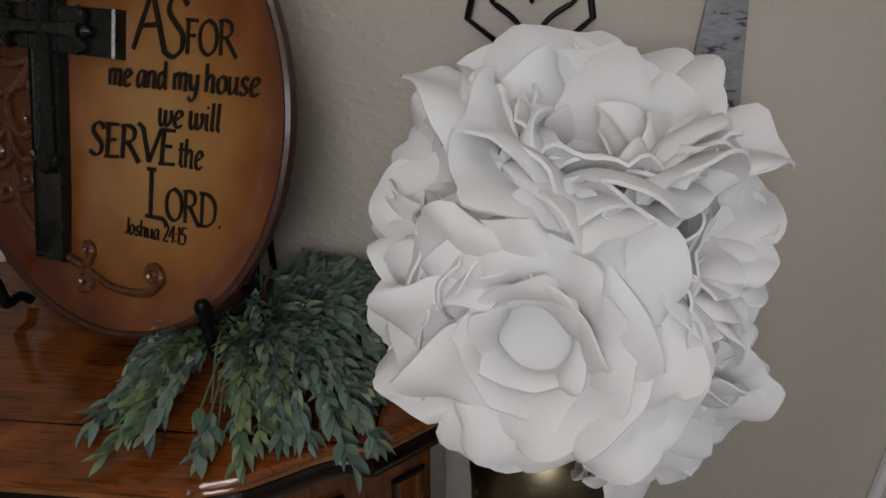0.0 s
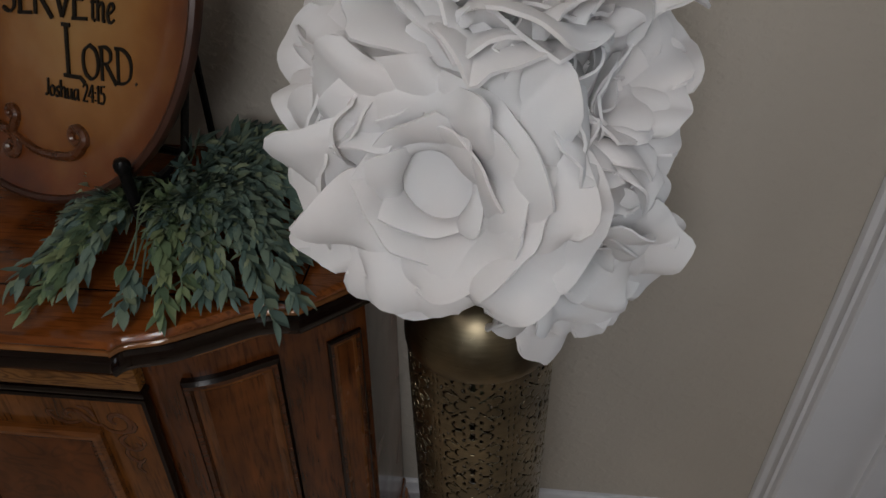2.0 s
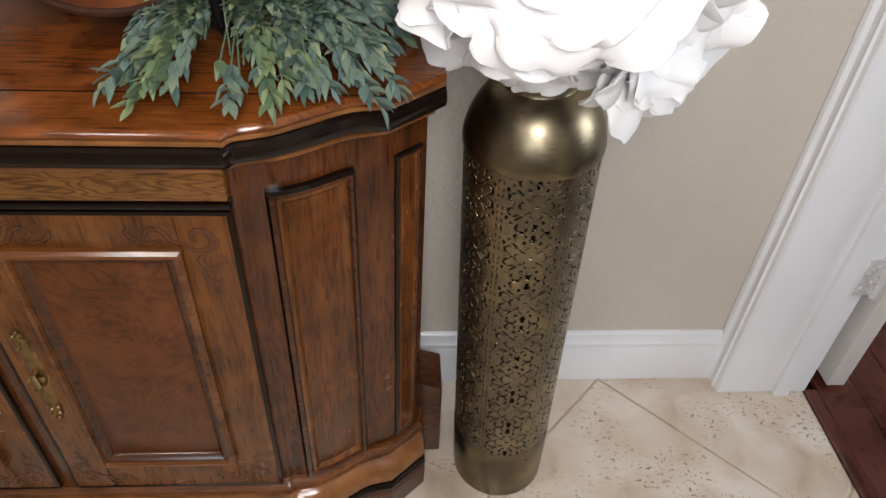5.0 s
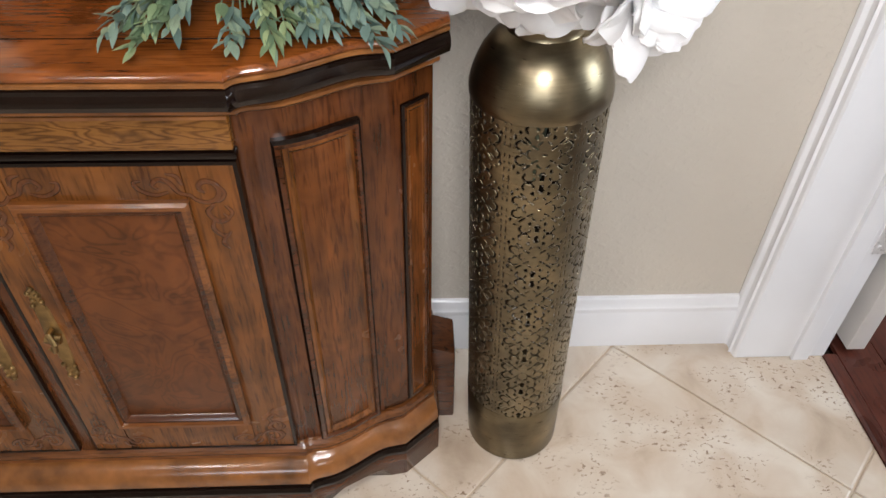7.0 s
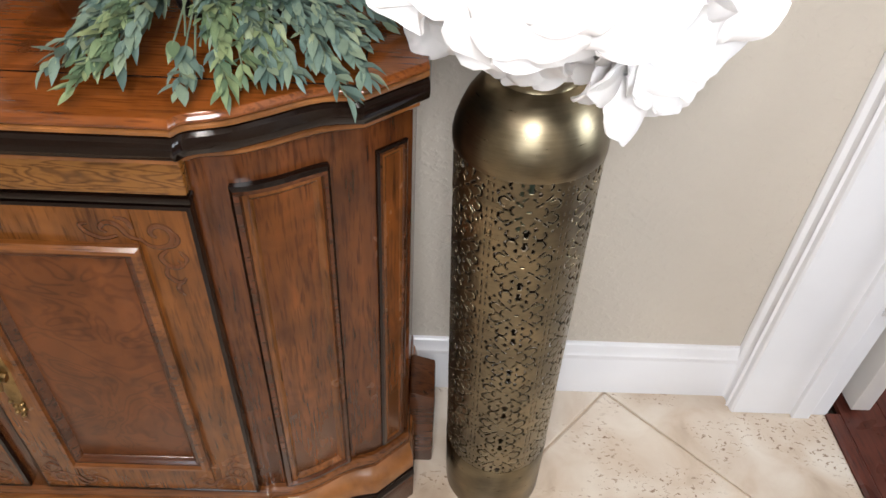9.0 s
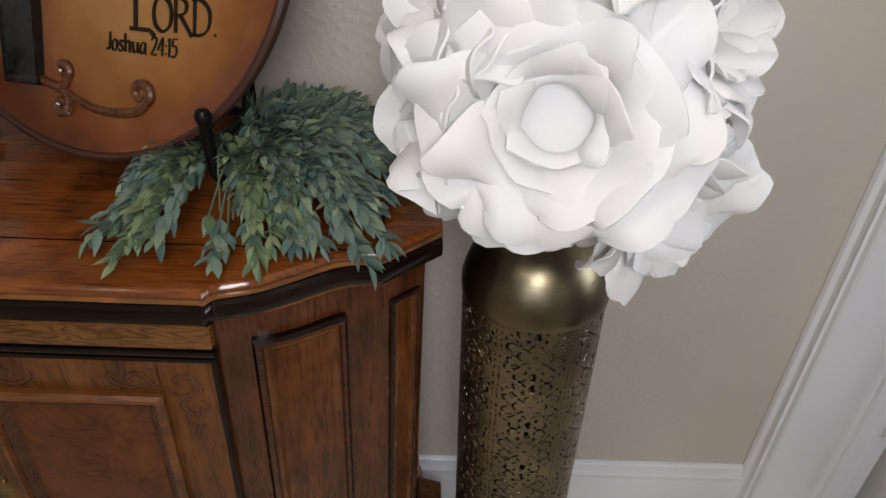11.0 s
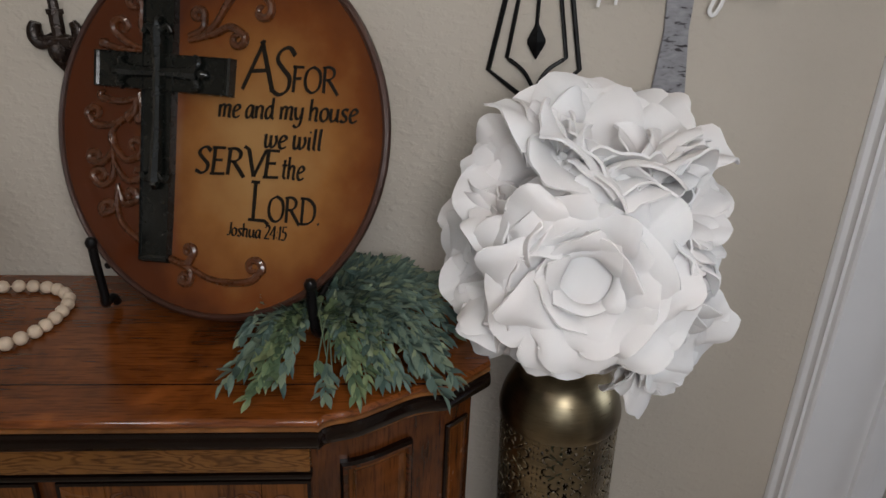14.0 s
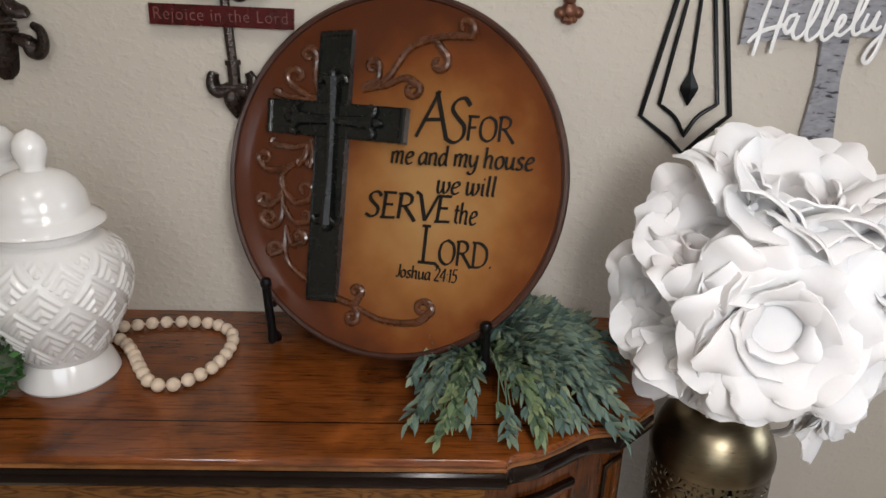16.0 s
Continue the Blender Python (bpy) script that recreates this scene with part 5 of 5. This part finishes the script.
tagged(ginger_jar(-0.990, 0.815, TOP_Z, 0.955, 120, 0.52), "slim white glazed ceramic jar with a domed lid")

# ---- garland of wooden beads ----
garland = thing("bead_garland", (-0.72, 0.76, TOP_Z), "loop of round pale wooden beads beside a jar", "bead garland")
loop = smooth_path([(-0.895, 0.806), (-0.850, 0.817), (-0.800, 0.832), (-0.746, 0.836), (-0.705, 0.826), (-0.675, 0.796), (-0.667, 0.754), (-0.674, 0.704), (-0.695, 0.667), (-0.723, 0.646), (-0.750, 0.651), (-0.777, 0.685), (-0.807, 0.733), (-0.837, 0.770), (-0.87, 0.785)], 12)
part("string", tube([(p[0], p[1], TOP_Z + 0.0102) for p in loop], 0.0012, 6), M_BEAD, garland)
bead_mesh = mesh_of("bead", *lathe([(0.0003, -0.0098), (0.0054, -0.0084), (0.0086, -0.005), (0.0100, 0), (0.0086, 0.005), (0.0054, 0.0084), (0.0003, 0.0098)], seg=18), M_BEAD, 60)
gone, last = 1.0, np.array(loop[0])
for p in loop:
    gone += np.hypot(*(p - last))
    last = p
    if gone >= 0.0192:
        gone = 0.0
        part("bead", bead_mesh, M_BEAD, garland).matrix_basis = Matrix.Translation((p[0], p[1], TOP_Z + 0.0102)) @ Euler((rng.uniform(0, 3), rng.uniform(0, 3), 0)).to_matrix().to_4x4()

# ---- boxwood ball ----
box_plant = thing("boxwood_ball", (-0.966, 0.612, TOP_Z), "small ball of dark green artificial boxwood leaves", "artificial plant")
part("core", lathe([(0.0005, 0.006), (0.035, 0.012), (0.055, 0.04), (0.055, 0.06), (0.035, 0.088), (0.0005, 0.098)], (-0.966, 0.612, TOP_Z), 20), M_STEM, box_plant)
tufts = []
for _ in range(520):
    d = Vector((rng.gauss(0, 1), rng.gauss(0, 1), rng.gauss(0, 1))).normalized()
    p = Vector((-0.966, 0.612, TOP_Z + 0.072)) + d * rng.uniform(0.048, 0.062)
    way = (d + Vector((rng.uniform(-1, 1), rng.uniform(-1, 1), rng.uniform(-0.4, 1))) * 0.8).normalized()
    xa = way.cross(d + Vector((0.01, 0.02, 0.03))).normalized()
    za = xa.cross(way)
    m = Matrix(((xa.x, way.x, za.x, p.x), (xa.y, way.y, za.y, p.y), (xa.z, way.z, za.z, max(p.z, TOP_Z + 0.012)), (0, 0, 0, 1))) @ Matrix.Scale(rng.uniform(0.013, 0.02), 4)
    v, f = leaf_shape(1.0, 0.6, -0.2, 0.3)
    tufts.append(([m @ Vector(q) for q in v], f))
tagged(part("foliage", join(*tufts), M_BOX, box_plant, smooth=80), kind="stuff")

# ---- things on the wall ----
WY = WALL_Y - 0.009


def rehang(ob):
    """Shift and shear a wall thing by a matrix fitted to the camera's view."""
    sheet = Matrix(((0.9767, 0, -0.0425, 0.0103), (0, 1, 0, 0), (0.0326, 0, 0.9858, 0.0206), (0, 0, 0, 1)))
    for o in ob.children_recursive:
        o.data.transform(sheet @ o.matrix_basis)
        o.matrix_basis = Matrix()
        o.matrix_parent_inverse = Matrix.Translation(-ob.location) if o.parent == ob else Matrix()



def wall_tube(points, r, y=WY, seg=8, taper=None):
    return tube([(x, y, z) for x, z in points], r, seg, taper)


# black wire wall hanging: nested kites and a dart
kite = thing("wire_wall_ornament", (0.079, WALL_Y, 1.35), "black wire wall ornament of nested kites with a dart", "wall decoration")
part("outer_wire", join(wall_tube([(0.060, 1.485), (0.049, 1.40), (0.004, 1.213), (0.052, 1.176), (0.079, 1.150), (0.106, 1.176), (0.149, 1.212), (0.118, 1.40), (0.098, 1.485)], 0.0042)), M_IRON, kite)
part("inner_wire", wall_tube([(0.068, 1.485), (0.064, 1.40), (0.033, 1.231)] + [tuple(p) for p in smooth_path([(0.033, 1.231), (0.060, 1.210), (0.078, 1.180)], 6)][1:] + [tuple(p) for p in smooth_path([(0.078, 1.180), (0.097, 1.210), (0.127, 1.230)], 6)][1:] + [(0.102, 1.40), (0.090, 1.485)], 0.0034), M_IRON, kite)
dart = part("dart_wire", wall_tube([(0.080, 1.485), (0.083, 1.40), (0.0785, 1.283)], 0.003), M_IRON, kite)
part("dart", rings([[(0.0785 + a * w, WY - b * w * 0.45, z) for a, b in ((1, 0), (0, 1), (-1, 0), (0, -1))] for z, w in ((1.286, 0.002), (1.278, 0.004), (1.258, 0.0145), (1.252, 0.0145), (1.228, 0.0008))]), M_IRON, dart, "solid black diamond dart", 20)
part("top_cap", wall_tube([(0.056, 1.485), (0.102, 1.485)], 0.006), M_IRON, kite)

# grey tin cross with white script
tin = thing("tin_wall_cross", (0.297, WALL_Y, 1.32), "distressed grey tin cross with white script across its arms", "wall decoration")


def slab(outline, y0, y1):
    return rings([[(x, y0, z) for x, z in outline], [(x, y1, z) for x, z in outline]])


part("upright", slab([(0.327, 1.104), (0.263, 1.128), (0.263, 1.134), (0.278, 1.27), (0.276, 1.38), (0.266, 1.50), (0.330, 1.50), (0.322, 1.38), (0.316, 1.27)], WY - 0.004, WY + 0.002), M_TIN, tin, "", 20)
part("arm", slab([(0.146, 1.322), (0.22, 1.331), (0.297, 1.336), (0.37, 1.330), (0.451, 1.316), (0.443, 1.402), (0.37, 1.388), (0.297, 1.384), (0.22, 1.388), (0.152, 1.398)], WY - 0.009, WY - 0.0045), M_TIN, tin, "", 20)
# the word "Hallelujah" in brush script, letter by letter, placed from pixels of the view at 0.31 mm each
L_STROKE = ((0, 0), (48, 75), (72, 155), (50, 165), (29, 85), (23, 5), (43, -21), (77, 4))
A_STROKE = ((0, 0), (-38, -13), (-56, -60), (-40, -86), (-12, -58), (4, -5), (-12, -78), (4, -112), (34, -100))
WORD = (("H", ((85, 190), (60, 90), (47, 0), (33, -75)), ((170, 200), (150, 100), (133, 20), (120, -65)), ((0, -15), (30, 20), (75, 45), (150, 65), (185, 75))),
        ("a", tuple((228 + x, 118 + y) for x, y in A_STROKE)), ("l", tuple((262 + x, 16 + y) for x, y in L_STROKE)), ("l", tuple((338 + x, 17 + y) for x, y in L_STROKE)),
        ("e", ((415, 20), (455, 65), (465, 100), (445, 105), (430, 60), (435, 25), (460, 20), (490, 45))), ("l", tuple((490 + x, 42 + y) for x, y in L_STROKE)),
        ("u", ((578, 120), (560, 60), (575, 40), (605, 65), (630, 125), (615, 65), (630, 45), (655, 60))), ("j", ((690, 130), (675, 50), (655, -50), (620, -112), (595, -95), (615, -40), (665, 20), (715, 70))),
        ("a", tuple((770 + x, 128 + y) for x, y in A_STROKE)), ("h", ((805, 40), (855, 130), (875, 200), (855, 205), (837, 120), (820, 20), (845, 85), (870, 95), (872, 45), (885, 20), (915, 45))))
for _, *strokes in WORD:
    shapes = []
    for line in strokes:
        pts = smooth_path(line, 6)
        v, f = tube([(0.157 + p[0] * 0.00031, 0, 1.329 + p[1] * 0.00031) for p in pts], 0.0034, 8, [0.7 + 0.3 * math.sin(math.pi * t) for t in np.linspace(0.05, 0.95, len(pts))])
        shapes.append(([(p[0], WY - 0.0115 + p[1] * 0.35, p[2]) for p in v], f))
    part("letter", join(*shapes), M_WHITE, tin, "white brush-script letter")

# small copper rosette
ros = thing("small_wall_rosette", (-0.118, WALL_Y, 1.40), "small ornate copper-bronze wall ornament", "wall decoration")
lobes = []
for dx, dz, r in ((0, 0, 0.013), (-0.013, -0.003, 0.009), (0.013, -0.003, 0.009), (0, -0.014, 0.007), (-0.007, -0.013, 0.006), (0.007, -0.013, 0.006), (0, 0.016, 0.010), (-0.012, 0.03, 0.008), (0.012, 0.03, 0.008), (0, 0.045, 0.010)):
    v, f = lathe([(0.0004, 0.008), (r * 0.5, 0.0075), (r * 0.85, 0.005), (r, 0.0), (r, -0.004)], seg=14)
    lobes.append(([(-0.118 + dx + a, WY - c, 1.372 + dz + b) for a, b, c in v], f))
part("body", join(*lobes), M_COPPER, ros)

# dark metal cross with a red plaque
plaque = thing("plaque_wall_cross", (-0.64, WALL_Y, 1.37), "dark bronze wall cross with a red enamelled plaque", "wall decoration")
part("shaft", join(wall_tube([(-0.640, 1.50), (-0.637, 1.30)], 0.0075), wall_tube([(-0.637, 1.300), (-0.638, 1.245)], 0.010), wall_tube([(-0.637, 1.303), (-0.637, 1.296)], 0.0125)), M_BRONZE, plaque)
part("finial", join(tube([(-0.640, WY, z) for z in (1.260, 1.256, 1.251, 1.246, 1.240, 1.234, 1.228, 1.222, 1.217, 1.213)], 0.0185, 18, [0.35, 0.72, 0.92, 1.0, 0.98, 0.86, 0.66, 0.44, 0.24, 0.05], 0.6), *[tube([(-0.640 + s * x, WY - 0.003, z) for x, z in smooth_path([(0.005, 1.264), (0.014, 1.258), (0.024, 1.257), (0.030, 1.265), (0.030, 1.276), (0.026, 1.285)], 6)], 0.0105, 12, [0.5 + 0.65 * math.sin(math.pi * t) ** 0.6 for t in np.linspace(0.1, 0.93, 31)], 0.7) for s in (1, -1)], tube([(-0.668, WY - 0.007, 1.262), (-0.612, WY - 0.007, 1.262)], 0.0045, 8)), M_BRONZE, plaque, "spade-shaped fleur finial")
sign = part("sign", slab([(-0.750, 1.357), (-0.536, 1.347), (-0.533, 1.377), (-0.748, 1.387)], WY - 0.012, WY - 0.006), M_RED, plaque, "dark red enamelled sign", 20)
me = writing("Rejoice in the Lord", 0, 0, 0.198, 0.017, "sign_lettering", M_RED, 0, 0.0015, 1.1)
letters(me, "letter", M_REDGLINT, sign, Matrix.Translation((-0.742, WY - 0.0125, 1.3645)) @ Matrix.Rotation(radians(2.7), 4, "Y") @ Matrix.Rotation(radians(90), 4, "X"), "raised red letter")
part("scroll", join(*[wall_tube([(x, z + 1.403) for x, z in spiral(-0.642 + s * 0.03, 0.0, 0.021, 0.5 + s, 0.8)], 0.006) for s in (1, -1)]), M_BRONZE, plaque)
part("arm", wall_tube([(-0.70, 1.41), (-0.575, 1.398)], 0.008), M_BRONZE, plaque)

# large dark bronze fleur at the far end
fleur = thing("fleur_wall_ornament", (-0.985, WALL_Y, 1.35), "large dark bronze fleur-de-lis wall ornament", "wall decoration")
part("stem", tube([(-0.985, WY, z) for z in np.linspace(1.52, 1.276, 26)], 0.044, 20, [0.62 + 0.2 * math.cos(9 * t) if t < 0.6 else max(0.04, 0.80 * math.sqrt(max(0.0, 1 - ((t - 0.70) / 0.305) ** 2))) for t in np.linspace(0, 1, 26)], 0.35), M_BRONZE, fleur)
part("band", join(*[tube([(-1.022, WY - 0.010, z), (-0.985, WY - 0.018, z), (-0.948, WY - 0.010, z)], 0.0042, 10) for z in (1.350, 1.359)]), M_BRONZE, fleur)
for s in (1, -1):
    lobe = smooth_path([(0.026, 1.338), (0.044, 1.331), (0.052, 1.318), (0.062, 1.318), (0.068, 1.332), (0.066, 1.348), (0.056, 1.356)], 5)
    part("lobe", tube([(-0.985 + s * x, WY - 0.004, z) for x, z in lobe], 0.0125, 12, [0.55 + 0.6 * math.sin(math.pi * t) ** 0.7 for t in np.linspace(0.08, 0.95, len(lobe))], 0.6), M_BRONZE, fleur)
    leaf = smooth_path([(0.022, 1.392), (0.034, 1.378), (0.046, 1.374), (0.054, 1.370)], 5)
    part("side_leaf", tube([(-0.985 + s * x, WY - 0.004, z) for x, z in leaf], 0.012, 12, [0.3 + 0.8 * math.sin(math.pi * t) for t in np.linspace(0.2, 0.95, len(leaf))], 0.6), M_BRONZE, fleur)

for ob in (kite, tin, ros, plaque, fleur):
    rehang(ob)

# ---- floor tiles and planks ----
def clipped(corners, x0, x1, y0, y1):
    """A polygon cut off at a rectangle."""
    poly = [Vector((*c, 0)) for c in corners]
    for axis, bound, keep in ((0, x0, 1), (0, x1, -1), (1, y0, 1), (1, y1, -1)):
        out = []
        for a, b in zip(poly, poly[1:] + poly[:1]):
            da, db = (a[axis] - bound) * keep, (b[axis] - bound) * keep
            if da >= 0:
                out.append(a)
            if da * db < 0:
                out.append(a.lerp(b, da / (da - db)))
        poly = out
        if len(poly) < 3:
            return None
    return [(p.x, p.y) for p in poly]


floor, next_floor = bpy.data.objects["floor"], bpy.data.objects["floor_next_room"]
SIDE, GAP = 0.516, 0.0028
ea, eb = Vector((0.7142, -0.6999)), Vector((-0.6999, -0.7142))
for i in range(-7, 9):
    for j in range(-7, 9):
        o = Vector((0.347, 0.888)) + ea * SIDE * i + eb * SIDE * j
        quad = [o + ea * p + eb * q for p, q in ((GAP, GAP), (SIDE - GAP, GAP), (SIDE - GAP, SIDE - GAP), (GAP, SIDE - GAP))]
        poly = clipped(quad, WEST, EAST_OUT - 0.001, SOUTH, WALL_Y)
        if poly:
            c = Vector((sum(p[0] for p in poly), sum(p[1] for p in poly))) / len(poly)
            edge = [((Vector(p) - c) * (1 - 0.004 / max((Vector(p) - c).length, 0.01)) + c) for p in poly]
            part("tile", rings([[(x, y, -0.004) for x, y in poly], [(x, y, -0.001) for x, y in poly], [(p.x, p.y, 0.0) for p in edge]]), M_TILE, floor, smooth=False)
for k in range(25):
    x0 = EAST_OUT + 0.036 + 0.0925 * k
    ob = part("plank", box(x0, x0 + 0.091, -1.5, 2.4, -0.012, -0.001, 0.0015), M_PLANK, next_floor, smooth=False)
